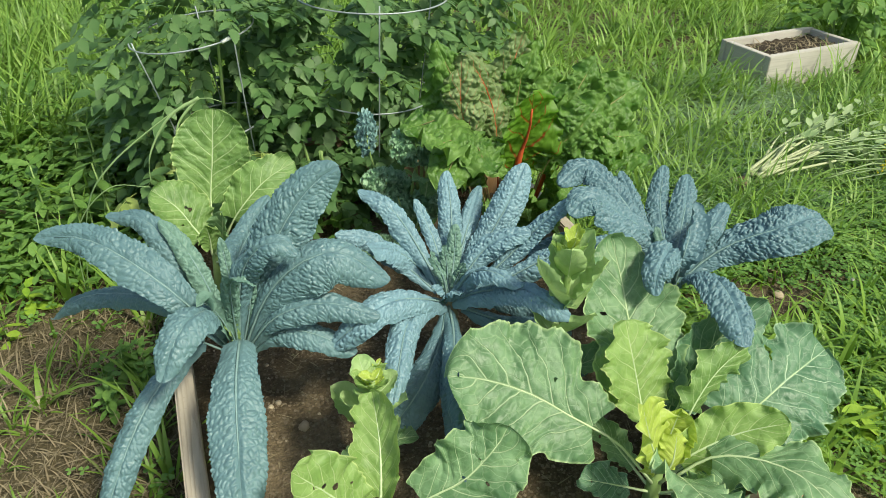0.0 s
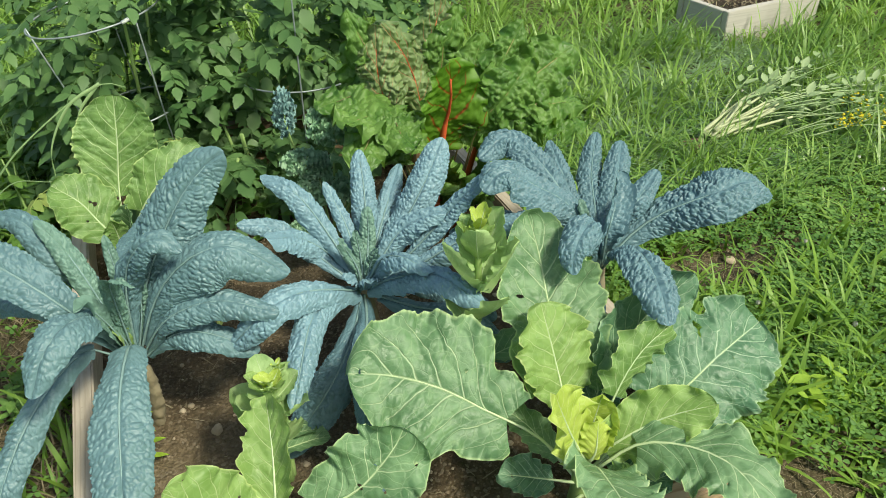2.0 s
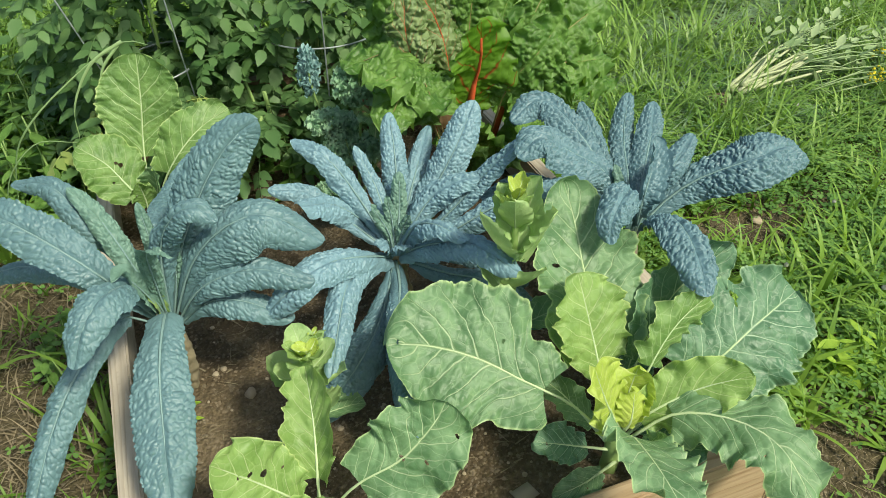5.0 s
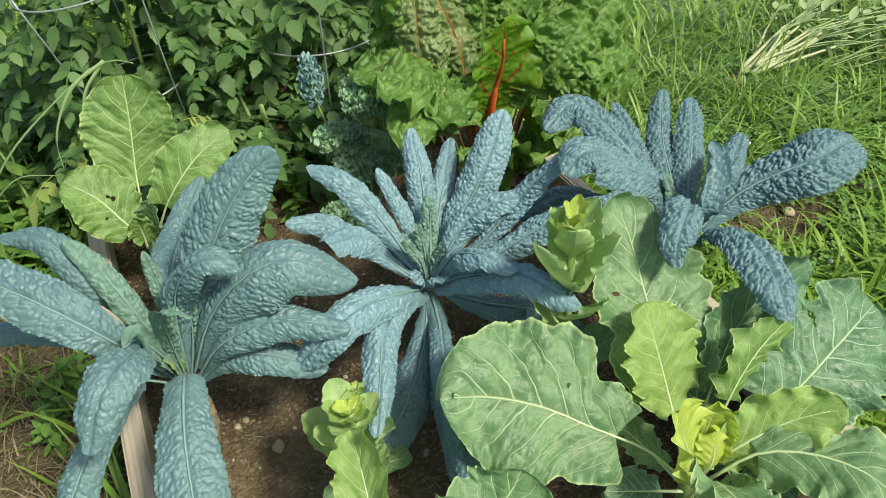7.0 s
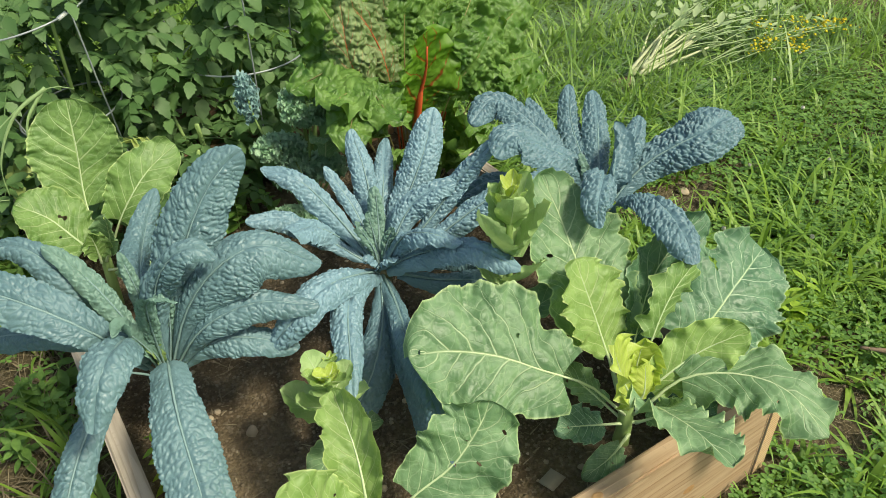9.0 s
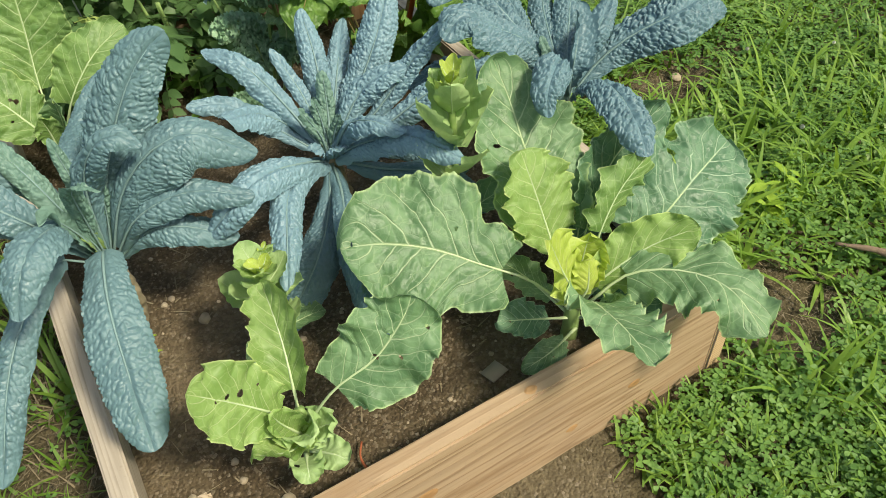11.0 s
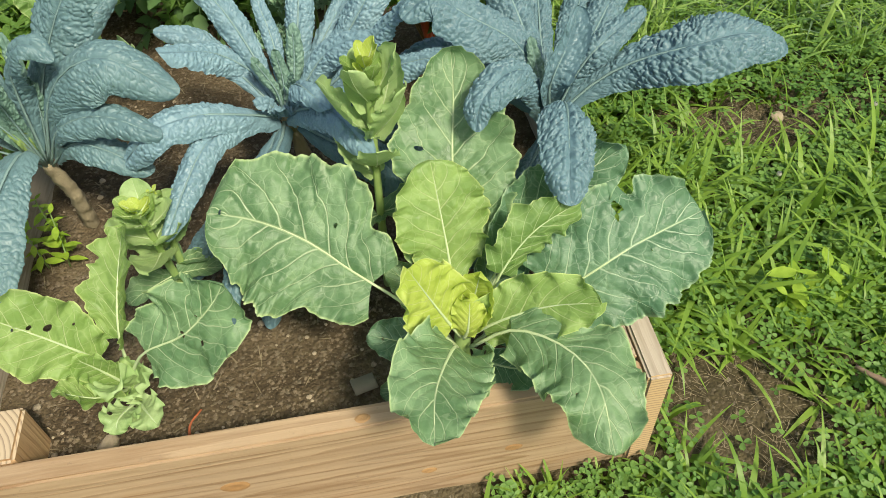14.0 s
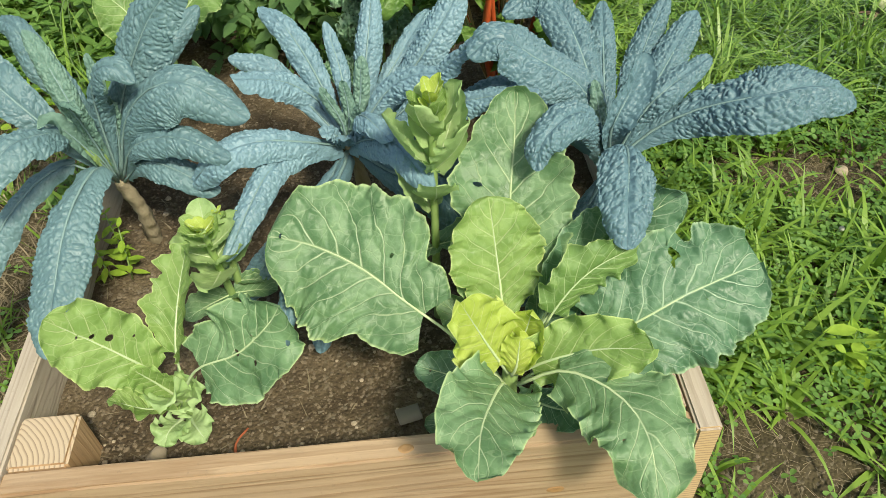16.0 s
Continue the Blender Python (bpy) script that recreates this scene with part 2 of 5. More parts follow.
M_GRASS_BROAD = plain_leaf("broad_grass_blade", (0.112, 0.229, 0.032), (0.258, 0.405, 0.072), 0.42, 0.35, 0.4, (0.38, 0.58, 0.05))
M_GRASS_TALL = plain_leaf("tall_grass_blade", (0.075, 0.180, 0.025), (0.31, 0.47, 0.10), 0.42, 0.35, 0.45, (0.30, 0.52, 0.05))
M_CLOVER = plain_leaf("clover_leaf", (0.070, 0.170, 0.036), (0.20, 0.35, 0.085), 0.5, 0.28, 0.35, (0.2, 0.42, 0.05))
M_WEED = plain_leaf("broad_weed_leaf", (0.072, 0.168, 0.032), (0.178, 0.314, 0.077), 0.5, 0.32, 0.35, (0.28, 0.50, 0.04))
M_WEED_LIME = plain_leaf("lime_weed_leaf", (0.20, 0.36, 0.035), (0.36, 0.52, 0.07), 0.5, 0.34, 0.35, (0.45, 0.62, 0.05))
M_WILT = plain_leaf("wilted_weed", (0.22, 0.34, 0.14), (0.42, 0.52, 0.28), 0.6, 0.25)
M_ROOTWHITE = plain_leaf("blanched_stalk", (0.40, 0.46, 0.24), (0.60, 0.63, 0.40), 0.55, 0.2)
M_GRASS_FLAT = plain_leaf("flattened_grass", (0.10, 0.20, 0.085), (0.34, 0.47, 0.27), 0.40, 0.3, 0.5)
M_GRASS_LONG = plain_leaf("long_grass_blade", (0.075, 0.175, 0.028), (0.34, 0.50, 0.13), 0.40, 0.32, 0.5, (0.32, 0.52, 0.06))
M_YELLOWED = plain_leaf("yellowed_leaf", (0.28, 0.38, 0.10), (0.44, 0.52, 0.18), 0.55, 0.3)
M_STRAW = plain_leaf("dry_straw", (0.13, 0.102, 0.065), (0.33, 0.275, 0.18), 0.8, 0.1, 0.2)
M_FLOWER = plain_leaf("white_clover_flower", (0.55, 0.53, 0.46), (0.78, 0.76, 0.70), 0.7, 0.2)
M_YELLOW = plain_leaf("yellow_flower", (0.62, 0.50, 0.02), (0.80, 0.68, 0.05), 0.6, 0.3)
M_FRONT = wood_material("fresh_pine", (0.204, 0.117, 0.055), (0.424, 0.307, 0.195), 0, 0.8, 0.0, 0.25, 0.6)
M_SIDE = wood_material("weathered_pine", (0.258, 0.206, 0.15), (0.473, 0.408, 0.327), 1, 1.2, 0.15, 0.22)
# pine for the rear boards, their shade darkened into the colour
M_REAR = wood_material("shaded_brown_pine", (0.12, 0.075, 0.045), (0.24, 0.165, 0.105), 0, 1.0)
M_GREYWOOD = wood_material("grey_weathered_board", (0.36, 0.34, 0.30), (0.60, 0.57, 0.52), 0, 1.0, 0.5, 0.1, 0.0, 0.1)
M_GREYWOOD_Y = wood_material("grey_weathered_end_board", (0.36, 0.34, 0.30), (0.60, 0.57, 0.52), 1, 1.0, 0.5, 0.1, 0.0, 0.1)
M_POST = wood_material("post_pine", (0.28, 0.155, 0.07), (0.46, 0.31, 0.175), 2, 1.0, 0.0, 0.25, 0.4)
M_SOIL = soil_material("garden_soil", (0.088, 0.064, 0.038), (0.165, 0.125, 0.076), (0.235, 0.182, 0.116))
M_EARTH = soil_material("lawn_earth", (0.080, 0.067, 0.036), (0.145, 0.118, 0.066), (0.195, 0.158, 0.10), (0.06, 0.13, 0.02))
M_CRUMB = simple("soil_crumb", (0.081, 0.061, 0.039), (0.23, 0.183, 0.128), 60, 0.95, 0.6, 0.15)
M_SHARD = simple("grey_plastic_shard", (0.22, 0.19, 0.15), (0.33, 0.29, 0.23), 60, 0.4, 0.2, 0.5)
M_STONE = simple("pebble", (0.18, 0.135, 0.09), (0.50, 0.42, 0.31), 60, 0.85, 0.5, 0.2)
M_WIRE = simple("galvanised_wire", (0.20, 0.24, 0.25), (0.38, 0.42, 0.44), 80, 0.45, 0.1, 0.5, 0.3)
M_PLASTIC = simple("white_tape", (0.70, 0.72, 0.72), (0.80, 0.81, 0.80), 80, 0.5)
M_STICK = simple("dry_stick", (0.11, 0.075, 0.048), (0.31, 0.225, 0.16), 50, 0.85, 0.8, 0.2)
M_TWIG = simple("rusty_twig", (0.30, 0.075, 0.03), (0.42, 0.13, 0.06), 60, 0.7)
M_CUT = simple("cut_wood_end", (0.42, 0.33, 0.22), (0.58, 0.47, 0.33), 60, 0.8)
M_DAMP = soil_material("damp_soil", (0.030, 0.024, 0.017), (0.075, 0.058, 0.040), (0.12, 0.10, 0.07))
M_COLLARD_SPRING = leaf_material("collard_leaf_spring", (0.112, 0.222, 0.060), (0.215, 0.355, 0.110), (0.56, 0.68, 0.36), 6.5, 2.2, 0.075, 0.75, 0.46, 0.30, (0.40, 0.58, 0.07), 0.08, 0.5, 0.2, 0.4, (0.50, 0.62, 0.26))
M_GRASS_PALE = plain_leaf("pale_grass_blade", (0.24, 0.38, 0.16), (0.36, 0.50, 0.24), 0.45, 0.3)
M_CHARD_PALE = leaf_material("chard_leaf_pale_underside", (0.085, 0.155, 0.040), (0.240, 0.320, 0.140), (0.42, 0.15, 0.09), 7, 2.4, 0.08, 0.7, 0.44, 0.22, (0.26, 0.36, 0.08), 0.0, 0.05, 0.3, 0.4)


# ---- mesh helpers ----
def mesh(name, verts, faces, material, uvs=None, smooth=True):
    me = bpy.data.meshes.new(name)
    me.from_pydata([tuple(v) for v in verts], [], [tuple(f) for f in faces])
    if uvs is not None:
        layer = me.uv_layers.new(name="UVMap")
        idx = np.empty(len(me.loops), dtype=np.int32)
        me.loops.foreach_get("vertex_index", idx)
        layer.data.foreach_set("uv", np.asarray(uvs, dtype=np.float32)[idx].ravel())
    if smooth:
        me.polygons.foreach_set("use_smooth", [True] * len(me.polygons))
    me.materials.append(material)
    me.update()
    return me


def big_mesh(name, verts, faces, material, smooth=True):
    """verts (n, 3) and faces (m, k) as arrays: quick for very many pieces."""
    me = bpy.data.meshes.new(name)
    n, (m, k) = len(verts), faces.shape
    me.vertices.add(n), me.loops.add(m * k), me.polygons.add(m)
    me.vertices.foreach_set("co", verts.astype(np.float32).ravel())
    me.loops.foreach_set("vertex_index", faces.astype(np.int32).ravel())
    me.polygons.foreach_set("loop_start", np.arange(0, m * k, k, dtype=np.int32))
    me.polygons.foreach_set("use_smooth", np.full(m, smooth))
    me.update(calc_edges=True)
    me.materials.append(material)
    return me


def part(name, me, parent, label="", m=None):
    ob = new(name, me)
    ob.parent = parent
    if m is not None:
        ob.matrix_basis = m
    return tagged(ob, label)


def thing(name, at, label, category, group="", kind=""):
    ob = new(name)
    ob.location = at
    ob.empty_display_size = 0.05
    return tagged(ob, label, category, group, kind)


def curve_points(pts, n):
    """n places, evenly spaced, on a smooth line through pts."""
    p = [np.array(q, float) for q in pts]
    p = [2 * p[0] - p[1], *p, 2 * p[-1] - p[-2]]
    dense = []
    for a, b, c, d in zip(p, p[1:], p[2:], p[3:]):
        for t in np.linspace(0, 1, 24, endpoint=False):
            dense.append(0.5 * (2 * b + (c - a) * t + (2 * a - 5 * b + 4 * c - d) * t * t + (3 * b - a - 3 * c + d) * t ** 3))
    dense.append(p[-2])
    dense = np.array(dense)
    s = np.r_[0, np.cumsum(np.linalg.norm(np.diff(dense, axis=0), axis=1))]
    at = np.linspace(0, s[-1], n)
    return np.stack([np.interp(at, s, dense[:, i]) for i in range(3)], 1), s[-1]


def unit(v):
    return v / np.maximum(np.linalg.norm(v, axis=-1, keepdims=True), 1e-9)


def tube(name, pts, r0, r1, material, n=14, sides=7, bumps=0.0, flat=1.0):
    c, _ = curve_points(pts, n)
    t = unit(np.gradient(c, axis=0))
    up = np.array([0.13, 0.21, 0.97]) if abs(t[:, 2]).mean() < 0.85 else np.array([1.0, 0.1, 0])
    a = unit(np.cross(t, up))
    b = np.cross(a, t)
    verts, faces = [], []
    for i in range(n):
        r = r0 + (r1 - r0) * i / (n - 1)
        for k in range(sides):
            w = 2 * math.pi * k / sides
            rr = r * (1 + bumps * noise.noise(Vector(c[i] * 60) + Vector((k, 0, 0))))
            verts.append(c[i] + a[i] * math.cos(w) * rr + b[i] * math.sin(w) * rr * flat)
    for i in range(n - 1):
        for k in range(sides):
            k2 = (k + 1) % sides
            faces.append((i * sides + k, i * sides + k2, i * sides + sides + k2, i * sides + sides + k))
    faces.append(tuple(range(sides))[::-1])
    faces.append(tuple(range((n - 1) * sides, n * sides)))
    return mesh(name, verts, faces, material)


KALE, COLLARD, CHARD, FRILL = "kale", "collard", "chard", "frill"


def leaf_mesh(pts, width, style, material, seed, petiole=0.2, face=None, twist=0.0, curl=0.8, wave=0.008, holes=0, puff=1.0, relief=1.0, tip=None, neck=0.26, full=0.30, cord=0.0, notches=(), torn=(), scallop=0.032, n_u=40, n_v=150):
    """A leaf along the line pts: a strap with blisters (kale), a round blade with wavy edges (collard) or a crumpled one (chard)."""
    rng = random.Random(seed)
    c, length = curve_points(pts, n_v + 1)
    t = unit(np.gradient(c, axis=0))
    hint = np.array(face, float) if face is not None else np.array([0.0, -0.4, 0.9])
    s = np.cross(t, hint)
    for i in range(1, n_v + 1):
        if np.linalg.norm(s[i]) < 0.25 or s[i] @ s[i - 1] < 0:
            s[i] = s[i - 1] - t[i] * (s[i - 1] @ t[i])
    s = unit(s)
    nrm = np.cross(s, t)
    if twist:
        a = np.radians(twist) * np.linspace(0, 1, n_v + 1)[:, None]
        s, nrm = s * np.cos(a) + nrm * np.sin(a), nrm * np.cos(a) - s * np.sin(a)
    i0 = int(petiole * n_v)
    rows = range(i0, n_v + 1)
    ph = [rng.uniform(0, 6.3) for _ in range(6)]
    off = Vector((rng.uniform(0, 50), rng.uniform(0, 50), rng.uniform(0, 50)))
    spots = list(torn) + [(rng.uniform(-0.75, 0.75), rng.uniform(0.3, 0.9), rng.choice((0.002, 0.0028, 0.0036, 0.0052))) for _ in range(holes)]
    cell = max(width / n_u, length / n_v)
    calm = min(1.0, width / 0.20)
    verts, uvs, keep = [], [], []
    for i in rows:
        v = (i - i0) / (n_v - i0)
        for j in range(n_u + 1):
            u = 2 * j / n_u - 1
            sd = 1 if u > 0 else 0
            if style == KALE:
                prof = (neck + (1 - neck) * min(1.0, v / 0.50) ** 1.0) * (1 - 0.12 * v * v) * max(0.0, 1 - v ** (tip or 7)) ** 0.5
                prof *= 1 + 0.05 * noise.noise(Vector((v * length * 20, ph[sd], 0))) + 0.035 * noise.noise(Vector((v * length * 95, ph[2 + sd], 0)))
            elif style == COLLARD:
                prof = (full + (1 - full) * min(1.0, v / 0.42) ** 0.75) * max(0.0, 1 - v ** (tip or 3.0)) ** 0.5
                prof *= 1 + 0.07 * noise.noise(Vector((v * 5, ph[sd] * 9, 0))) + calm * scallop * math.cos(2 * math.pi * (v * 6.5 - 2.2 + 0.45 * sd)) + calm * 0.04 * noise.noise(Vector((v * 26, ph[4 + sd] * 9, 0))) + 0.018 * calm * noise.noise(Vector((v * length * 130, ph[sd] * 9, 5)))
                for nv, ns, deep, wide in notches:
                    if ns == sd:
                        prof *= 1 - deep * math.exp(-((v - nv) / wide) ** 2)
            else:
                prof = min(1.0, 0.2 + (v / 0.35) ** 0.8) * max(0.0, 1 - v ** 3) ** 0.5
                prof *= 1 + 0.09 * math.sin(17 * v + ph[sd]) + 0.05 * math.sin(39 * v + ph[2 + sd])
            hw = 0.5 * width * prof
            ang = curl * u
            x = hw * (math.sin(ang) / curl if abs(curl) > 0.02 else u)
            z = -hw * ((1 - math.cos(ang)) / curl if abs(curl) > 0.02 else 0)
            q = Vector((u * hw, v * length, 0)) + off
            fade = min(1.0, abs(u) / 0.16) * prof
            if style == KALE:
                w1, w2 = noise.noise(q * 55), noise.noise(q * 55 + Vector((5, 8, 2)))
                d, cells = noise.voronoi(Vector((q.x * 116 * puff + 0.6 * w1, q.y * 108 * puff - abs(q.x - off.x) * 45 + 0.6 * w2, 0.3)))
                own = math.sin(cells[0].x * 12.9898 + cells[0].y * 78.233) * 43758.5
                own -= math.floor(own)
                edge = min(1.0, 2.2 * (d[1] - d[0]))
                dome = edge * (2 - edge)
                side_vein = (v * length / 0.030 - abs(u) * hw / 0.034 + 0.5 * w1 + 0.5 * sd) % 1.0
                lift = (0.0026 + 0.0022 * own) * dome + 0.0026 * (0.5 - d[0]) - 0.0018 * math.exp(-((side_vein - 0.5) / 0.10) ** 2) + 0.0012 * w2
                z += relief * min(1.0, 0.25 + 2.4 * v) * fade * lift - 0.0030 * math.exp(-(u * hw / 0.0045) ** 2)
                x *= 1 + 0.07 * (dome - 0.6) * abs(u) ** 4
                z += wave * 0.3 * abs(u) ** 3 * (math.sin(22 * v + ph[sd]) + math.sin(47 * v + ph[2 + sd]))
                z += 0.008 * noise.noise(q * 8) * (0.4 + abs(u))
            elif style == COLLARD:
                w1 = noise.noise(q * 18)
                lo = abs(math.sin(math.pi * (v * 6.5 - abs(u) * 2.2 + 0.45 * sd - 0.5 + 0.35 * w1))) ** 0.6
                d = noise.voronoi(Vector((q.x * 46 + 0.6 * w1, q.y * 46, 0.3)))[0]
                z += fade * (width * 0.020 * lo + 0.0022 * calm * min(1.0, 1.8 * (d[1] - d[0]))) + 0.020 * calm * noise.noise(q * 11) * abs(u)
                ruff = min(1.0, width / 0.12)
                z += wave * ruff * abs(u) ** 3 * (math.sin(15 * v + ph[sd]) + 0.8 * math.sin(34 * v + ph[2 + sd]))
                z += 0.014 * ruff * abs(u) ** 7 * noise.noise(Vector((v * length * 90, ph[4 + sd] * 9, 2)))
            elif style == CHARD:
                w1, w2 = noise.noise(q * 30), noise.noise(q * 30 + Vector((5, 8, 2)))
                d = noise.voronoi(Vector((q.x * 50 + 0.7 * w1, q.y * 46 + 0.7 * w2, 0.3)))[0]
                z += puff * fade * (0.012 * (1 - (1 - min(1.0, 1.5 * (d[1] - d[0]))) ** 2) + 0.006 * (0.55 - d[0])) + puff * 0.022 * noise.noise(q * 17) * abs(u)
                z += wave * abs(u) ** 2 * (math.sin(31 * v + ph[sd]) + 0.6 * math.sin(67 * v + ph[2 + sd]))
            else:
                z += (0.016 * noise.noise(q * 60) + 0.012 * noise.noise(q * 130)) * (0.25 + abs(u))
                x += 0.014 * noise.noise(q * 90 + Vector((9, 9, 9))) * abs(u)
            slide = -cord * width * abs(u) ** 1.3 * math.exp(-(v / 0.16) ** 2)
            inside = False
            for hu, hv, hr in spots:
                du, dv = (u - hu) * hw, (v - hv) * length
                r = hr * (1 + 0.5 * noise.noise(q * 90))
                dist = math.hypot(du, dv)
                inside |= dist < r
                if r <= dist < r + 2.6 * cell:
                    pull = 0.96 * (dist - r) / dist * min(1.0, (r + 2.6 * cell - dist) / (1.3 * cell))
                    x -= du * pull
                    slide -= dv * pull
            verts.append(c[i] + s[i] * x + nrm[i] * z + t[i] * slide)
            uvs.append((u * 0.5 + 0.5, v))
            keep.append(not inside)
    faces = []
    w = n_u + 1
    for i in range(len(rows) - 1):
        for j in range(n_u):
            f = (i * w + j, i * w + j + 1, (i + 1) * w + j + 1, (i + 1) * w + j)
            if all(keep[k] for k in f):
                faces.append(f)
    return mesh(style + "_leaf", verts, faces, material, uvs)


SEED = [100]


def leaf(plant, pts, width, style, material, rib, rib_r=0.004, label="", name="leaf", **kw):
    """A leaf with its midrib under a plant; pts in world metres."""
    SEED[0] += 1
    o = np.array(plant.location)
    if style == KALE:
        kw["n_u"], kw["n_v"] = max(18, int(width / 0.0018)), max(60, int(1.12 * sum(math.dist(a, b) for a, b in zip(pts, pts[1:])) / 0.0019))
    local = [np.array(p, float) - o for p in pts]
    ob = part(name, leaf_mesh(local, width, style, material, SEED[0], **kw), plant, label)
    c, _ = curve_points(local, 12)
    if style == KALE:
        c = c - np.array([0, 0, 1.0]) * 0.0040 * np.linspace(0.2, 1, 12)[:, None]
    part("midrib", tube("midrib", c[:11], rib_r, rib_r * (0.08 if style == COLLARD else 0.22), rib, 12, 6, 0.05, 0.8), ob)
    return ob


def boxed(name, lo, hi, material, bevel=0.003, end_material=None, end_axis=1, wobble=0.0015):
    """A sawn board with eased edges and slightly uneven faces."""
    bm = bmesh.new()
    bmesh.ops.create_cube(bm, size=1)
    size = [b - a for a, b in zip(lo, hi)]
    for v in bm.verts:
        v.co = Vector([lo[i] + (v.co[i] + 0.5) * size[i] for i in range(3)])
    long = size.index(max(size))
    cuts = [e for e in bm.edges if abs(e.verts[0].co[long] - e.verts[1].co[long]) > size[long] * 0.9]
    bmesh.ops.subdivide_edges(bm, edges=cuts, cuts=14)
    bm.edges.ensure_lookup_table()
    sharp = [e for e in bm.edges if e.calc_face_angle(0) > 1]
    bmesh.ops.bevel(bm, geom=sharp, offset=bevel, segments=2, affect="EDGES")
    for v in bm.verts:
        v.co += Vector([noise.noise(v.co * 3.1 + Vector((7 * k, 3, 1))) * wobble for k in range(3)])
    me = bpy.data.meshes.new(name)
    bm.normal_update()
    for f in bm.faces:
        f.smooth = f.calc_area() < 1e-4
        if end_material is not None and abs(f.normal[end_axis]) > 0.9:
            f.material_index = 1
    bm.to_mesh(me)
    bm.free()
    me.materials.append(material)
    if end_material is not None:
        me.materials.append(end_material)
    return me


def scatter(tverts, tfaces, pos, yaw, tilt, scale, tilt_dir=None):
    """Copies of one small shape at many places, as arrays: turned by yaw, then leaned by tilt towards tilt_dir."""
    tv = np.asarray(tverts, float)
    n = len(pos)
    cy, sy = np.cos(yaw)[:, None], np.sin(yaw)[:, None]
    x, y, z = (tv[None, :, i] * scale[:, None] for i in range(3))
    x, y = x * cy - y * sy, x * sy + y * cy
    d = yaw if tilt_dir is None else tilt_dir
    ax, ay = np.cos(d)[:, None], np.sin(d)[:, None]
    a, b = x * ax + y * ay, -x * ay + y * ax
    ct, st = np.cos(tilt)[:, None], np.sin(tilt)[:, None]
    a, z = a * ct + z * st, z * ct - a * st
    x, y = a * ax - b * ay, a * ay + b * ax
    v = np.stack([x + pos[:, 0:1], y + pos[:, 1:2], z + pos[:, 2:3]], 2).reshape(-1, 3)
    f = (np.asarray(tfaces)[None] + (np.arange(n) * len(tv))[:, None, None]).reshape(-1, np.asarray(tfaces).shape[1])
    return v, f


def blades(pos, length, width, heading, lean, droop, levels=4):
    """Grass blades: tapered, arched strips."""
    n = len(pos)
    h = np.stack([np.cos(heading), np.sin(heading), 0 * heading], 1)
    sd = np.stack([-np.sin(heading), np.cos(heading), 0 * heading], 1)
    out = []
    p, ang = pos.copy(), lean.copy()
    for k in range(levels + 1):
        w = width * (1 - (k / levels) ** 1.6) * 0.5 + 0.0002
        out.append(p - sd * w[:, None])
        out.append(p + sd * w[:, None])
        step = (length / levels)[:, None]
        p = p + step * (h * np.sin(ang)[:, None] + np.array([0, 0, 1.0]) * np.cos(ang)[:, None])
        ang = ang + droop / levels
    v = np.stack(out, 1).reshape(-1, 3)
    base = (np.arange(n) * 2 * (levels + 1))[:, None]
    f = np.concatenate([np.stack([base[:, 0] + 2 * k, base[:, 0] + 2 * k + 1, base[:, 0] + 2 * k + 3, base[:, 0] + 2 * k + 2], 1) for k in range(levels)])
    return v, f


# ---- ground ----
BED_W, BED_L, BED_H, SOIL = 1.10, 1.53, 0.21, 0.112
GZ = -0.02
BOX_C, BOX_S = math.cos(radians(8)), math.sin(radians(8))
PATCHES = [(-0.40, 0.84, 0.46, 0.54), (-0.20, 0.12, 0.42, 0.42), (1.29, 0.03, 0.165, 0.15), (1.60, 0.74, 0.22, 0.12), (2.45, 2.0, 0.5, 0.14), (3.1, 3.6, 0.35, 0.12)]


def ground_height(x, y):
    """Slightly uneven ground that falls off a little in front of the bed."""
    return GZ - 0.035 * min(1.0, max(0.0, (0.25 - y) / 0.3)) + 0.018 * noise.noise(Vector((x * 1.3, y * 1.3, 2.0))) + 0.008 * noise.noise(Vector((x * 6, y * 6, 5.0)))


def bare(x, y):
    """1 on bare patches, 0 in full growth."""
    g = np.zeros_like(x)
    for px, py, rx, ry in PATCHES:
        g = np.maximum(g, 1.25 - np.hypot((x - px) / rx, (y - py) / ry))
    return np.clip(g * 1.6, 0, 1)


def in_beds(x, y, pad=0.0):
    a = (x > -pad) & (x < BED_W + pad) & (y > -pad) & (y < BED_L + pad)
    u, w = (x - 2.89) * BOX_C + (y - 2.28) * BOX_S, (y - 2.28) * BOX_C - (x - 2.89) * BOX_S
    b = (u > -pad) & (u < 0.67 + pad) & (w > -pad) & (w < 0.33 + pad)
    return a | b


steps = np.concatenate([np.linspace(-60, -3, 12), np.linspace(-2.5, 5.5, 90), np.linspace(6.5, 60, 12)])
gv = [(x, y, ground_height(x, y) if abs(x) < 7 and abs(y) < 7 else GZ) for y in steps for x in steps]
gn = len(steps)
gf = [(j * gn + i, j * gn + i + 1, (j + 1) * gn + i + 1, (j + 1) * gn + i) for j in range(gn - 1) for i in range(gn - 1)]
ground = new("ground", mesh("ground", gv, gf, M_EARTH))
tagged(ground, "brown earth under the grass and clover", "ground", kind="structure")

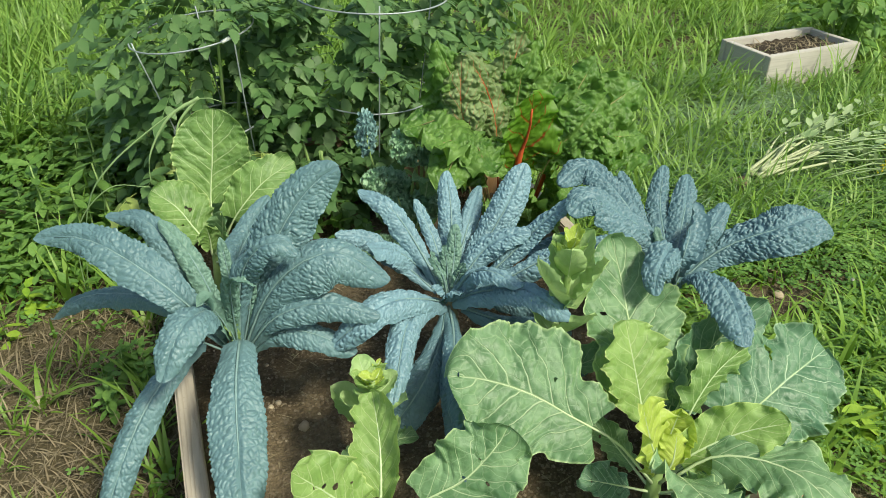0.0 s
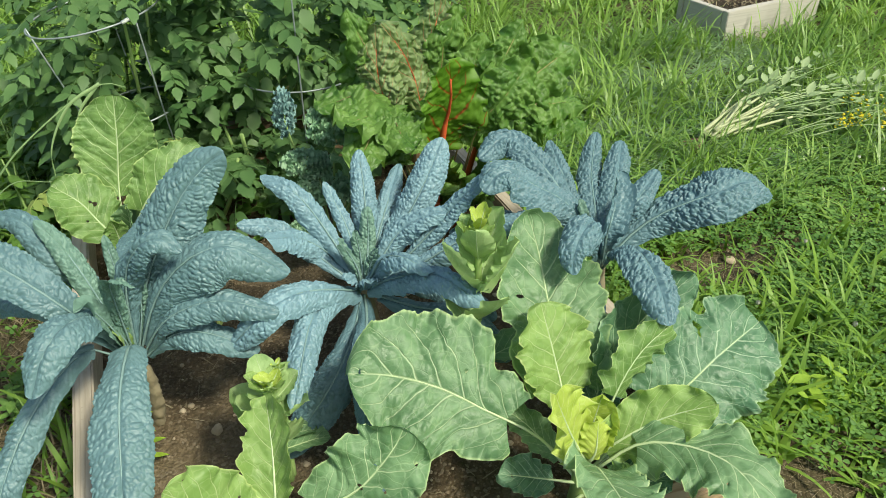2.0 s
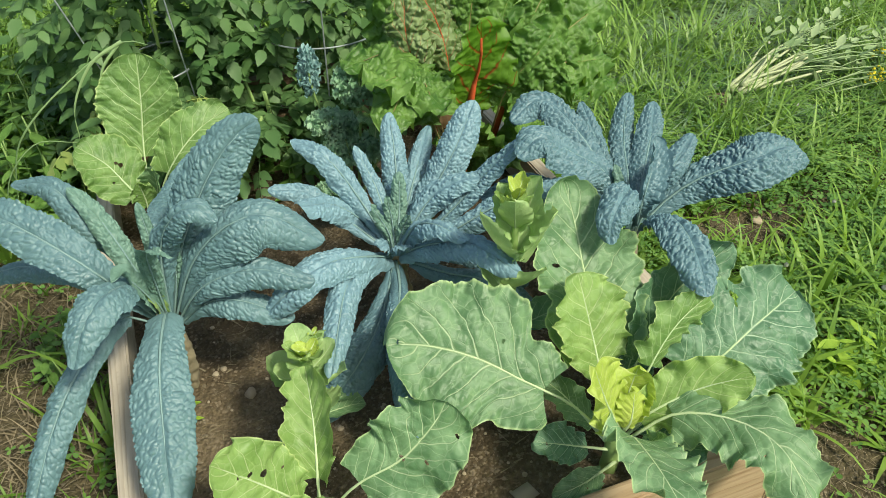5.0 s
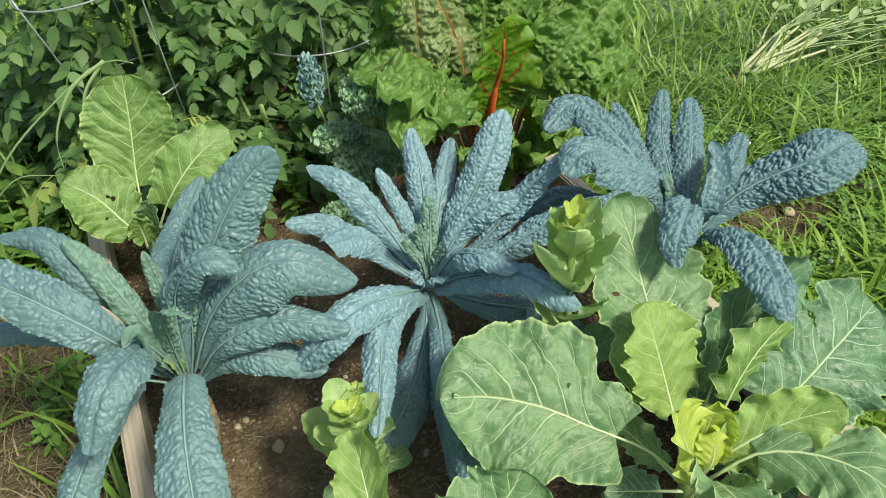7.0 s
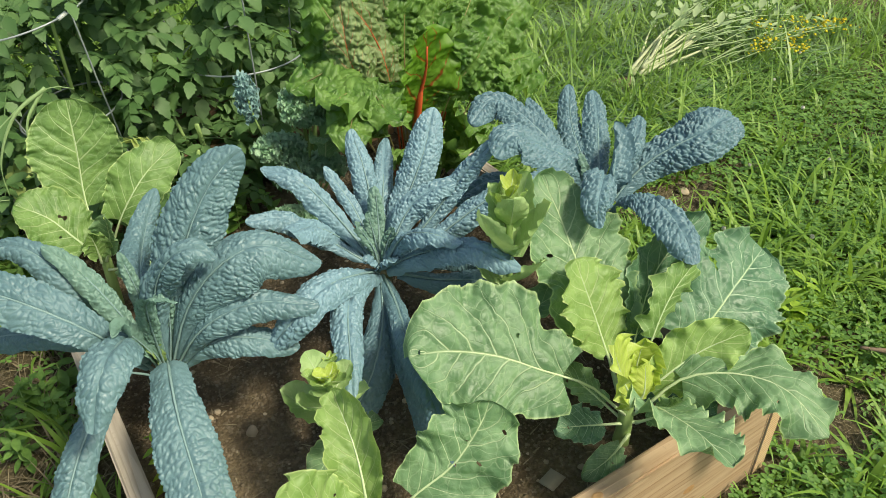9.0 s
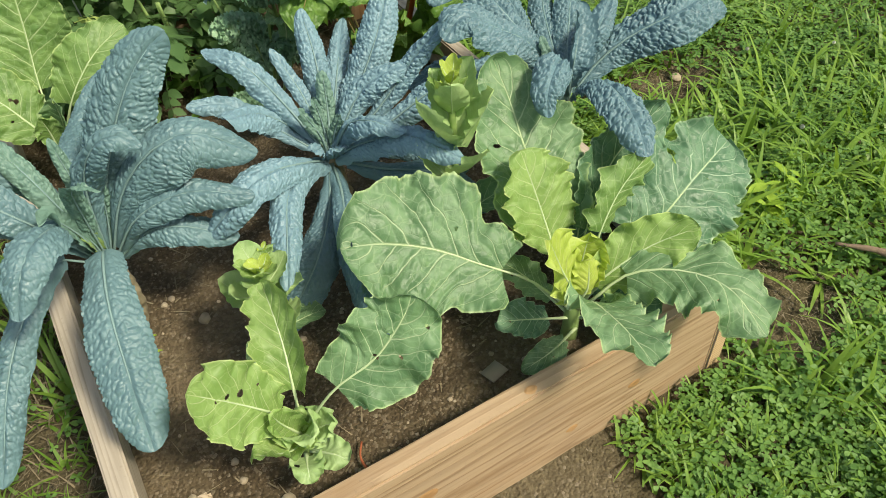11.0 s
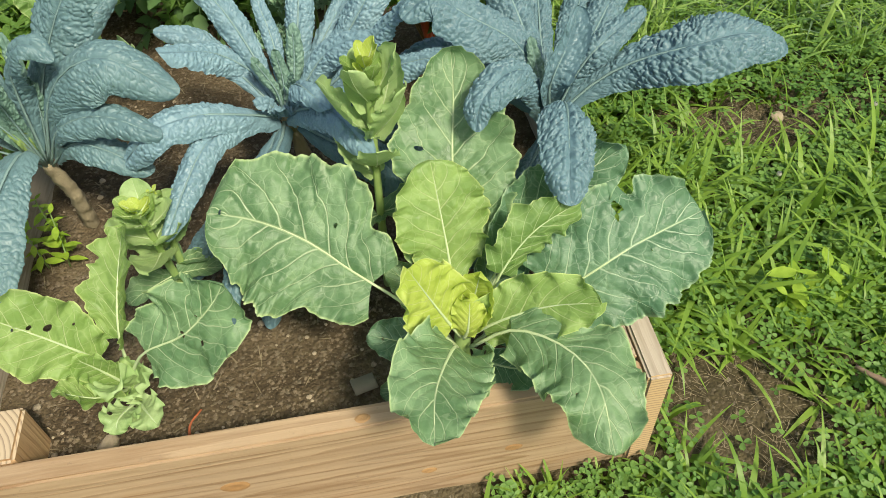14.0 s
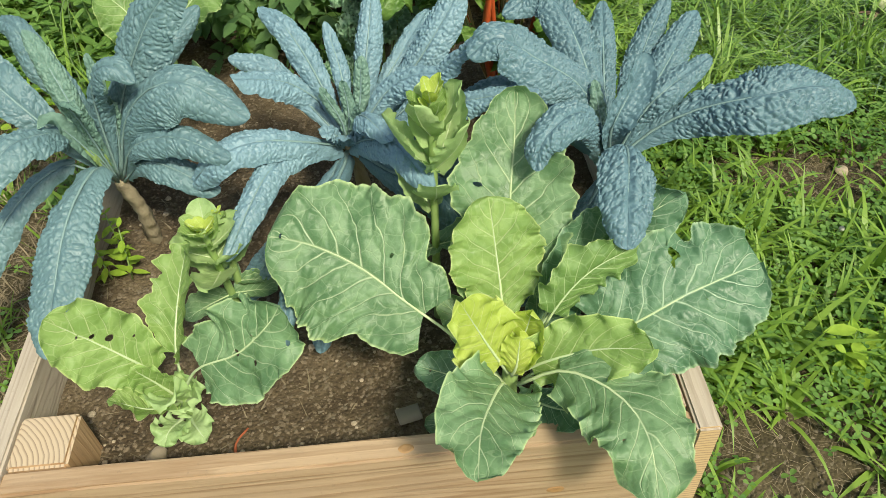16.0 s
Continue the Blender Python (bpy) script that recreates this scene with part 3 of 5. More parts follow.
# ---- the raised bed ----
M_END_POST = end_grain("post_end_grain", (0.20, 0.135, 0.085), (0.52, 0.41, 0.28), (-0.01, 0.03, 0.2))
M_END_POST_R = end_grain("post_end_grain_grey", (0.20, 0.15, 0.11), (0.46, 0.38, 0.29), (1.02, 0.09, 0.2))
M_END_SIDE = end_grain("board_end_grain", (0.28, 0.16, 0.07), (0.58, 0.40, 0.21), (1.081, 0.0, -0.16))
bed = thing("raised_bed", (0, 0, 0), "raised vegetable bed of pine boards with corner posts", "raised bed")
part("side_board", boxed("side_board", (0, 0, GZ - 0.09), (0.038, BED_L, BED_H), M_SIDE, 0.004, M_END_SIDE), bed, "weathered pine board")
part("side_board", boxed("side_board", (BED_W - 0.038, 0, GZ - 0.09), (BED_W, BED_L, BED_H), M_SIDE, 0.004, M_END_SIDE), bed, "weathered pine board")
front = part("front_board", boxed("front_board", (0.0385, 0.003, GZ - 0.09), (BED_W - 0.0385, 0.041, BED_H - 0.006), M_FRONT, 0.004), bed, "fresh pale pine board with knots")
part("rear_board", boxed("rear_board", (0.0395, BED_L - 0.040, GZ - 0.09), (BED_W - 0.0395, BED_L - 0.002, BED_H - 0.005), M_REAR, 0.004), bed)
for px, py, me in ((0.0400, 0.0425, M_END_POST), (BED_W - 0.131, 0.0425, M_END_POST_R), (0.0400, BED_L - 0.133, M_END_POST), (BED_W - 0.131, BED_L - 0.133, M_END_POST_R)):
    part("corner_post", boxed("corner_post", (px, py, 0.0), (px + 0.091, py + 0.091, BED_H - 0.004), M_POST, 0.005, me, 2, 0.001), bed, "square post with end grain on top")


def knot(x, y, z, r, parent):
    """A wood knot: a low ring with a darker core."""
    v, f = [], []
    for k, (rr, h) in enumerate(((0.0, 0.0008), (0.45, 0.0012), (0.75, 0.0018), (1.0, 0.0))):
        for i in range(14):
            a = 2 * math.pi * i / 14
            w = rr * r * (1 + 0.15 * noise.noise(Vector((x * 50 + math.cos(a), z * 30 + math.sin(a), k))))
            v.append((x + w * math.cos(a) * 1.5, y - h if z < BED_H - 0.01 else y + w * math.sin(a), z + w * math.sin(a) if z < BED_H - 0.01 else z + h))
    for k in range(3):
        for i in range(14):
            f.append((k * 14 + i, k * 14 + (i + 1) % 14, k * 14 + 14 + (i + 1) % 14, k * 14 + 14 + i))
    part("knot", mesh("knot", v, f, M_STICK if r < 0.006 else M_KNOT), parent)


M_KNOT = simple("wood_knot", (0.26, 0.13, 0.05), (0.46, 0.28, 0.13), 90, 0.6)
knot(0.632, 0.018, BED_H - 0.006, 0.008, front)
knot(0.42, 0.003, 0.09, 0.016, front)
knot(0.86, 0.003, 0.06, 0.010, front)
knot(0.72, 0.003, 0.03, 0.009, front)


def soil_height(x, y):
    return SOIL + 0.014 * noise.noise(Vector((x * 5, y * 5, 1.0))) + 0.006 * noise.noise(Vector((x * 19, y * 19, 3.0))) + 0.003 * noise.noise(Vector((x * 60, y * 60, 7.0)))


nx, ny = 110, 150
sv = [(0.036 + (BED_W - 0.072) * i / nx, 0.039 + (BED_L - 0.078) * j / ny, 0) for j in range(ny + 1) for i in range(nx + 1)]
sv = [(x, y, soil_height(x, y)) for x, y, _ in sv]
sf = [(j * (nx + 1) + i, j * (nx + 1) + i + 1, (j + 1) * (nx + 1) + i + 1, (j + 1) * (nx + 1) + i) for j in range(ny) for i in range(nx)]
tagged(new("bed_soil", mesh("bed_soil", sv, sf, M_SOIL)), "bare crumbly brown garden soil filling the bed", "soil", kind="structure")

# ---- kale plants ----
def kale_plant(crown, foot, label):
    p = thing("kale_plant", (foot[0], foot[1], foot[2]), label, "kale plant", "kale in the bed")
    o = Vector(foot)
    c = Vector(crown)
    mid = (o + c) / 2 + Vector((0.012, -0.008, 0))
    part("stem", tube("stem", [(0, 0, -0.02), mid - o, c - o + Vector((0, 0, -0.01))], 0.015, 0.012, M_STEM_TAN, 30, 12, 0.45), p, "thick tan stem with old leaf scars")
    p["crown"] = list(crown)
    return p


def kleaf(plant, width, material, *pts, base=None, **kw):
    c = np.array(plant["crown"])
    first = np.array(pts[0])
    d = first - c
    d = d / np.linalg.norm(d)
    b = np.array(base) if base is not None else c + 0.012 * d + np.array([0, 0, -0.02])
    kw.setdefault("petiole", 0.07)
    kw.setdefault("rib_r", 0.0032)
    leaf(plant, [b, *pts], width * 1.22, KALE, material, M_RIB, **kw)


K1 = kale_plant((0.132, 0.575, 0.315), (0.131, 0.615, 0.105), "grey-green lacinato kale plant with long blistered arching leaves")
SOFT = dict(puff=0.80, relief=0.90)
SLIM = dict(neck=0.16, **SOFT)
kleaf(K1, 0.092, M_KALE_A, (0.132, 0.515, 0.385), (0.110, 0.400, 0.380), (0.096, 0.290, 0.330), (0.086, 0.195, 0.265), curl=0.8, tip=7, neck=0.55, petiole=0.20, **SOFT)
kleaf(K1, 0.066, M_KALE_A, (0.060, 0.555, 0.365), (-0.010, 0.490, 0.345), (-0.075, 0.430, 0.280), (-0.150, 0.340, 0.155), curl=1.2, neck=0.55, petiole=0.16, **SOFT)
kleaf(K1, 0.080, M_KALE_A, (0.095, 0.545, 0.430), (0.060, 0.470, 0.488), (0.025, 0.420, 0.478), (-0.004, 0.388, 0.425), curl=1.0, tip=5, neck=0.30, petiole=0.16, **SOFT)
kleaf(K1, 0.082, M_KALE_A, (0.045, 0.565, 0.460), (-0.045, 0.625, 0.535), (-0.115, 0.690, 0.548), (-0.195, 0.740, 0.530), curl=0.5, tip=2.6, face=(0.25, -0.75, 0.6), **SLIM)
kleaf(K1, 0.068, M_KALE_A, (0.030, 0.620, 0.410), (-0.080, 0.740, 0.385), (-0.165, 0.800, 0.345), (-0.222, 0.860, 0.265), curl=1.3, tip=4, **SLIM)
kleaf(K1, 0.066, M_KALE_A, (0.085, 0.630, 0.450), (0.040, 0.660, 0.520), (-0.005, 0.725, 0.552), (-0.070, 0.775, 0.538), curl=1.2, tip=4, **SLIM)
kleaf(K1, 0.110, M_KALE_A, (0.175, 0.590, 0.440), (0.240, 0.605, 0.560), (0.298, 0.610, 0.632), (0.346, 0.600, 0.668), face=(-0.25, -0.75, 0.6), curl=0.8, tip=4.5, **SLIM)
kleaf(K1, 0.070, M_KALE_A, (0.146, 0.677, 0.420), (0.197, 0.860, 0.405), (0.262, 0.960, 0.440), face=(0, -0.9, 0.4), curl=1.2, **SLIM)
kleaf(K1, 0.064, M_KALE_A, (0.148, 0.570, 0.470), (0.180, 0.545, 0.552), (0.220, 0.530, 0.570), (0.250, 0.515, 0.545), curl=1.1, **SLIM)
kleaf(K1, 0.138, M_KALE_A, (0.190, 0.555, 0.440), (0.255, 0.535, 0.518), (0.330, 0.520, 0.535), (0.415, 0.505, 0.465), curl=1.45, tip=5, **SLIM)
kleaf(K1, 0.070, M_KALE_A, (0.200, 0.530, 0.410), (0.290, 0.495, 0.450), (0.380, 0.450, 0.430), curl=1.3, **SLIM)
kleaf(K1, 0.070, M_KALE_A, (0.200, 0.535, 0.370), (0.260, 0.500, 0.385), (0.340, 0.470, 0.340), curl=1.2, **SLIM)
kleaf(K1, 0.034, M_KALE_YOUNG, (0.128, 0.540, 0.460), (0.134, 0.503, 0.526), (0.168, 0.475, 0.520), curl=1.0)
kleaf(K1, 0.050, M_KALE_YOUNG, (0.097, 0.600, 0.440), (0.063, 0.645, 0.522), (0.027, 0.690, 0.560), curl=1.3, face=(0.4, -0.7, 0.6))
kleaf(K1, 0.034, M_KALE_YOUNG, (0.135, 0.625, 0.430), (0.128, 0.660, 0.520), curl=1.4)
kleaf(K1, 0.030, M_KALE_YOUNG, (0.160, 0.580, 0.400), (0.172, 0.585, 0.480), curl=1.4)
kleaf(K1, 0.034, M_KALE_YOUNG, (0.112, 0.550, 0.400), (0.086, 0.540, 0.462), (0.070, 0.515, 0.478), curl=-1.0, relief=0.5)
kleaf(K1, 0.026, M_STEM_GREEN, (0.120, 0.560, 0.380), (0.090, 0.565, 0.440), curl=-1.1, relief=0.3)

K2 = kale_plant((0.564, 0.580, 0.355), (0.575, 0.590, 0.105), "blue-green lacinato kale plant, a dense rosette of blistered strap leaves")
kleaf(K2, 0.060, M_KALE_B, (0.520, 0.655, 0.435), (0.475, 0.705, 0.510), (0.422, 0.762, 0.530), curl=1.2)
kleaf(K2, 0.040, M_KALE_B, (0.562, 0.665, 0.430), (0.540, 0.735, 0.505), curl=1.4)
kleaf(K2, 0.062, M_KALE_B, (0.598, 0.660, 0.410), (0.617, 0.722, 0.480), (0.630, 0.792, 0.533), curl=1.3, neck=0.34)
kleaf(K2, 0.057, M_KALE_B, (0.650, 0.715, 0.400), (0.735, 0.843, 0.455), curl=1.4)
kleaf(K2, 0.080, M_KALE_B, (0.660, 0.655, 0.395), (0.732, 0.688, 0.478), (0.794, 0.732, 0.556), curl=1.0, neck=0.3)
kleaf(K2, 0.066, M_KALE_B, (0.640, 0.600, 0.430), (0.690, 0.585, 0.470), (0.735, 0.566, 0.486), curl=1.2)
kleaf(K2, 0.052, M_KALE_B, (0.660, 0.575, 0.400), (0.747, 0.563, 0.494), (0.806, 0.530, 0.574), curl=1.2)
kleaf(K2, 0.056, M_KALE_B, (0.590, 0.535, 0.430), (0.612, 0.480, 0.466), (0.648, 0.418, 0.462), curl=1.2, tip=4, neck=0.5, petiole=0.02)
kleaf(K2, 0.074, M_KALE_B, (0.605, 0.510, 0.400), (0.655, 0.420, 0.452), (0.704, 0.318, 0.446), curl=1.2, tip=4, neck=0.48, petiole=0.02)
kleaf(K2, 0.078, M_KALE_B, (0.485, 0.520, 0.400), (0.420, 0.490, 0.430), (0.350, 0.466, 0.420), (0.282, 0.480, 0.350), curl=1.2, tip=6, neck=0.48, petiole=0.02)
kleaf(K2, 0.064, M_KALE_B, (0.500, 0.530, 0.370), (0.440, 0.470, 0.388), (0.400, 0.395, 0.366), (0.362, 0.318, 0.325), curl=1.2, tip=5, neck=0.55, petiole=0.02)
kleaf(K2, 0.054, M_KALE_C, (0.545, 0.500, 0.330), (0.500, 0.370, 0.350), (0.465, 0.220, 0.310), (0.445, 0.150, 0.260), curl=1.3, tip=4, neck=0.6, petiole=0.02)
kleaf(K2, 0.056, M_KALE_B, (0.480, 0.650, 0.410), (0.425, 0.690, 0.450), (0.356, 0.706, 0.462), curl=1.3)
kleaf(K2, 0.074, M_KALE_B, (0.540, 0.640, 0.365), (0.470, 0.635, 0.445), (0.390, 0.560, 0.512), curl=1.2)
kleaf(K2, 0.064, M_KALE_B, (0.655, 0.540, 0.390), (0.770, 0.500, 0.470), (0.884, 0.440, 0.522), curl=1.1, tip=4)
kleaf(K2, 0.088, M_KALE_C, (0.640, 0.500, 0.330), (0.720, 0.430, 0.330), (0.780, 0.350, 0.270), curl=1.3)
kleaf(K2, 0.094, M_KALE_C, (0.500, 0.470, 0.300), (0.430, 0.400, 0.260), (0.330, 0.370, 0.170), curl=1.3)
kleaf(K2, 0.080, M_KALE_C, (0.525, 0.430, 0.300), (0.505, 0.330, 0.255), (0.490, 0.258, 0.135), curl=1.2)
kleaf(K2, 0.074, M_KALE_C, (0.650, 0.580, 0.330), (0.740, 0.530, 0.330), (0.800, 0.460, 0.280), curl=1.2)
kleaf(K2, 0.040, M_KALE_YOUNG, (0.592, 0.630, 0.400), (0.602, 0.650, 0.476), curl=1.4)
kleaf(K2, 0.030, M_KALE_YOUNG, (0.570, 0.610, 0.400), (0.565, 0.620, 0.450), curl=1.4)
kleaf(K2, 0.028, M_KALE_YOUNG, (0.555, 0.590, 0.390), (0.528, 0.595, 0.455), curl=1.4)
kleaf(K2, 0.030, M_KALE_YOUNG, (0.580, 0.580, 0.390), (0.592, 0.570, 0.430), curl=1.4)

for a in (3.8, 4.7, 5.6):
    kleaf(K2, 0.036, M_KALE_B, (0.564 + 0.030 * math.cos(a), 0.580 + 0.030 * math.sin(a), 0.380), (0.564 + 0.058 * math.cos(a), 0.580 + 0.060 * math.sin(a), 0.395), curl=0.9, neck=0.55, petiole=0.02)

K3 = kale_plant((1.020, 0.450, 0.365), (1.000, 0.470, 0.105), "dark slate-blue lacinato kale plant with deeply blistered leaves")
DEEP = dict(relief=1.5, puff=0.95)
kleaf(K3, 0.116, M_KALE_C, (1.080, 0.455, 0.405), (1.147, 0.440, 0.458), (1.235, 0.398, 0.508), (1.330, 0.420, 0.500), (1.428, 0.462, 0.436), curl=0.85, tip=5, relief=1.75, puff=0.86)
kleaf(K3, 0.092, M_KALE_C, (1.018, 0.385, 0.440), (0.998, 0.300, 0.482), (0.978, 0.220, 0.474), (0.968, 0.165, 0.432), curl=1.1, neck=0.5, petiole=0.14, relief=1.7, puff=0.82)
kleaf(K3, 0.080, M_KALE_C, (0.965, 0.400, 0.490), (0.918, 0.358, 0.530), (0.872, 0.320, 0.515), (0.858, 0.300, 0.475), curl=1.3, neck=0.5, **DEEP)
kleaf(K3, 0.066, M_KALE_C, (1.075, 0.560, 0.390), (1.131, 0.680, 0.432), (1.190, 0.765, 0.485), curl=1.2, **DEEP)
kleaf(K3, 0.070, M_KALE_C, (1.090, 0.540, 0.390), (1.180, 0.650, 0.445), (1.242, 0.735, 0.468), curl=1.1, **DEEP)
kleaf(K3, 0.058, M_KALE_C, (1.060, 0.455, 0.440), (1.105, 0.470, 0.484), (1.198, 0.540, 0.492), curl=1.2, **DEEP)
kleaf(K3, 0.062, M_KALE_C, (1.030, 0.560, 0.410), (1.045, 0.655, 0.452), (1.064, 0.760, 0.488), curl=1.2, **DEEP)
kleaf(K3, 0.088, M_KALE_C, (1.000, 0.560, 0.450), (0.975, 0.660, 0.510), (0.935, 0.716, 0.538), (0.862, 0.698, 0.512), curl=1.2, **DEEP)
kleaf(K3, 0.112, M_KALE_C, (0.975, 0.500, 0.470), (0.890, 0.505, 0.540), (0.830, 0.515, 0.575), (0.780, 0.505, 0.550), curl=1.0, tip=5, **DEEP)
kleaf(K3, 0.078, M_KALE_C, (0.930, 0.540, 0.400), (0.850, 0.600, 0.430), (0.770, 0.640, 0.380), curl=1.3, **DEEP)
kleaf(K3, 0.060, M_KALE_C, (1.005, 0.420, 0.450), (1.040, 0.452, 0.505), (1.064, 0.485, 0.545), curl=-1.3, face=(0.1, -0.8, 0.5), relief=1.0)
kleaf(K3, 0.034, M_KALE_YOUNG, (1.000, 0.470, 0.430), (0.990, 0.500, 0.490), curl=1.4)
kleaf(K3, 0.078, M_KALE_C, (0.960, 0.360, 0.330), (0.900, 0.290, 0.300), (0.830, 0.250, 0.230), curl=1.3, **DEEP)

# ---- collards ----
def cleaf(plant, width, material, *pts, **kw):
    kw.setdefault("petiole", 0.18)
    kw.setdefault("curl", -0.35)
    kw.setdefault("wave", 0.0085)
    kw.setdefault("holes", 1)
    kw.setdefault("rib_r", 0.0040)
    leaf(plant, pts, width, COLLARD, material, M_RIB_GREEN, n_u=int(24 + 300 * width), n_v=int(50 + 480 * width), **kw)


C1 = thing("collard_plant", (0.125, 1.07, 0.10), "light green collard plant with broad round leaves beside the side board", "collard plant", "collards in the bed")
part("stem", tube("stem", [(0, 0, 0), (0.005, 0, 0.09), (0.01, 0.01, 0.20)], 0.013, 0.010, M_STEM_GREEN, 8, 8, 0.2), C1)
cleaf(C1, 0.200, M_COLLARD_SPRING, (0.13, 1.09, 0.26), (0.140, 1.165, 0.350), (0.160, 1.20, 0.45), (0.176, 1.23, 0.558), petiole=0.30, holes=0, full=0.35, tip=4.0, face=(-0.2, -0.85, 0.4), curl=-0.2, scallop=0.008, wave=0.004)
cleaf(C1, 0.150, M_COLLARD_SPRING, (0.12, 1.06, 0.26), (0.083, 1.085, 0.322), (0.055, 1.105, 0.365), (0.005, 1.13, 0.405), holes=3, full=0.5, tip=4.0, scallop=0.012, wave=0.006)
cleaf(C1, 0.130, M_COLLARD_SPRING, (0.14, 1.05, 0.26), (0.190, 1.02, 0.37), (0.260, 1.03, 0.44), (0.340, 1.06, 0.470), face=(-0.2, -0.75, 0.6), petiole=0.34, curl=-0.5, full=0.4)
cleaf(C1, 0.08, M_COLLARD, (0.13, 1.05, 0.25), (0.15, 1.04, 0.30), (0.155, 1.02, 0.38), face=(-0.6, -0.6, 0.4), curl=-0.9)
cleaf(C1, 0.07, M_COLLARD_SPRING, (0.12, 1.05, 0.25), (0.12, 1.04, 0.30), (0.115, 1.03, 0.345), face=(0, -0.8, 0.5), curl=-0.8)
cleaf(C1, 0.09, M_COLLARD, (0.13, 1.06, 0.22), (0.18, 1.0, 0.24), (0.24, 0.95, 0.20))

C2 = thing("collard_plant", (0.80, 0.125, 0.10), "large collard plant with broad pale-veined leaves and a yellow heart", "collard plant", "collards in the bed")
part("stem", tube("stem", [(0, 0, 0), (0.0, 0, 0.08), (0.005, 0.01, 0.17)], 0.016, 0.012, M_STEM_GREEN, 8, 8, 0.2), C2)
cleaf(C2, 0.262, M_COLLARD, (0.79, 0.12, 0.20), (0.715, 0.145, 0.300), (0.655, 0.182, 0.335), (0.590, 0.232, 0.368), (0.520, 0.268, 0.390), (0.450, 0.282, 0.408), petiole=0.40, holes=0, curl=-0.12, full=0.34, cord=0.08, tip=3.2, face=(-0.2, -0.55, 0.8), notches=((0.22, 0, 0.16, 0.06), (0.20, 1, 0.22, 0.06)), torn=((0.05, 0.93, 0.004), (0.35, 0.34, 0.004)))
cleaf(C2, 0.225, M_COLLARD, (0.80, 0.14, 0.20), (0.810, 0.225, 0.330), (0.826, 0.322, 0.418), (0.842, 0.395, 0.472), (0.850, 0.455, 0.512), petiole=0.34, holes=0, tip=1.7, full=0.62, cord=0.12, notches=((0.30, 0, 0.22, 0.05),), torn=((-0.5, 0.48, 0.007),))
cleaf(C2, 0.158, M_COLLARD_LIME, (0.795, 0.13, 0.22), (0.797, 0.190, 0.300), (0.792, 0.235, 0.380), (0.786, 0.277, 0.452), petiole=0.34, holes=0, full=0.30, tip=4.0, notches=((0.30, 0, 0.16, 0.05), (0.36, 1, 0.18, 0.05)))
cleaf(C2, 0.215, M_COLLARD_BLUE, (0.82, 0.12, 0.20), (0.900, 0.125, 0.270), (0.980, 0.126, 0.310), (1.065, 0.142, 0.352), (1.180, 0.177, 0.366), petiole=0.38, holes=2, curl=-0.15, full=0.55, cord=0.14, tip=4.0, face=(-0.1, -0.6, 0.78), notches=((0.66, 0, 0.30, 0.03),), torn=((-0.62, 0.55, 0.010), (-0.45, 0.52, 0.006)))
cleaf(C2, 0.120, M_COLLARD_LIME, (0.81, 0.12, 0.22), (0.854, 0.100, 0.276), (0.920, 0.082, 0.318), (0.985, 0.045, 0.358), petiole=0.16, face=(0.0, -0.6, 0.78), curl=-0.5, holes=0, wave=0.014, full=0.5)
cleaf(C2, 0.152, M_COLLARD, (0.81, 0.10, 0.22), (0.868, 0.072, 0.288), (0.925, 0.010, 0.318), (0.950, -0.065, 0.328), (0.948, -0.150, 0.300), petiole=0.26, curl=0.35, wave=0.014, full=0.5, cord=0.10, holes=1, notches=((0.33, 0, 0.5, 0.06),))
cleaf(C2, 0.142, M_COLLARD, (0.79, 0.10, 0.22), (0.778, 0.060, 0.286), (0.755, 0.000, 0.335), (0.734, -0.065, 0.372), (0.722, -0.135, 0.380), petiole=0.22, wave=0.011, full=0.55, tip=4.0, face=(0.15, -0.3, 0.9), holes=0)
cleaf(C2, 0.140, M_COLLARD_BLUE, (0.82, 0.15, 0.20), (0.885, 0.200, 0.310), (0.970, 0.245, 0.375), (1.068, 0.240, 0.462), petiole=0.30, face=(0.0, -0.75, 0.6), curl=-0.5, full=0.45, holes=0, rib_r=0.0028)
cleaf(C2, 0.120, M_COLLARD_YELLOW, (0.795, 0.11, 0.24), (0.768, 0.115, 0.300), (0.745, 0.115, 0.360), (0.726, 0.114, 0.412), petiole=0.14, face=(0.35, -0.75, 0.5), curl=-0.45, holes=0, full=0.5, tip=4.0)
cleaf(C2, 0.095, M_COLLARD_YELLOW, (0.80, 0.12, 0.24), (0.822, 0.138, 0.290), (0.834, 0.140, 0.350), petiole=0.1, face=(-0.35, -0.75, 0.5), curl=-1.2, holes=0, full=0.6, tip=5.0)
cleaf(C2, 0.070, M_COLLARD_YELLOW, (0.80, 0.105, 0.24), (0.806, 0.100, 0.270), (0.812, 0.112, 0.325), petiole=0.1, face=(-0.1, -0.85, 0.45), curl=0.9, holes=0, full=0.5)
cleaf(C2, 0.080, M_COLLARD_BLUE, (0.80, 0.12, 0.17), (0.70, 0.14, 0.21), (0.655, 0.150, 0.225), petiole=0.35)
cleaf(C2, 0.080, M_COLLARD_BLUE, (0.80, 0.12, 0.17), (0.87, 0.055, 0.21), (0.915, 0.03, 0.245), petiole=0.3)
cleaf(C2, 0.090, M_COLLARD_BLUE, (0.80, 0.13, 0.17), (0.90, 0.14, 0.20), (0.98, 0.13, 0.22), petiole=0.3)
cleaf(C2, 0.090, M_COLLARD_BLUE, (0.80, 0.13, 0.18), (0.88, 0.22, 0.24), (0.95, 0.28, 0.27), petiole=0.3)
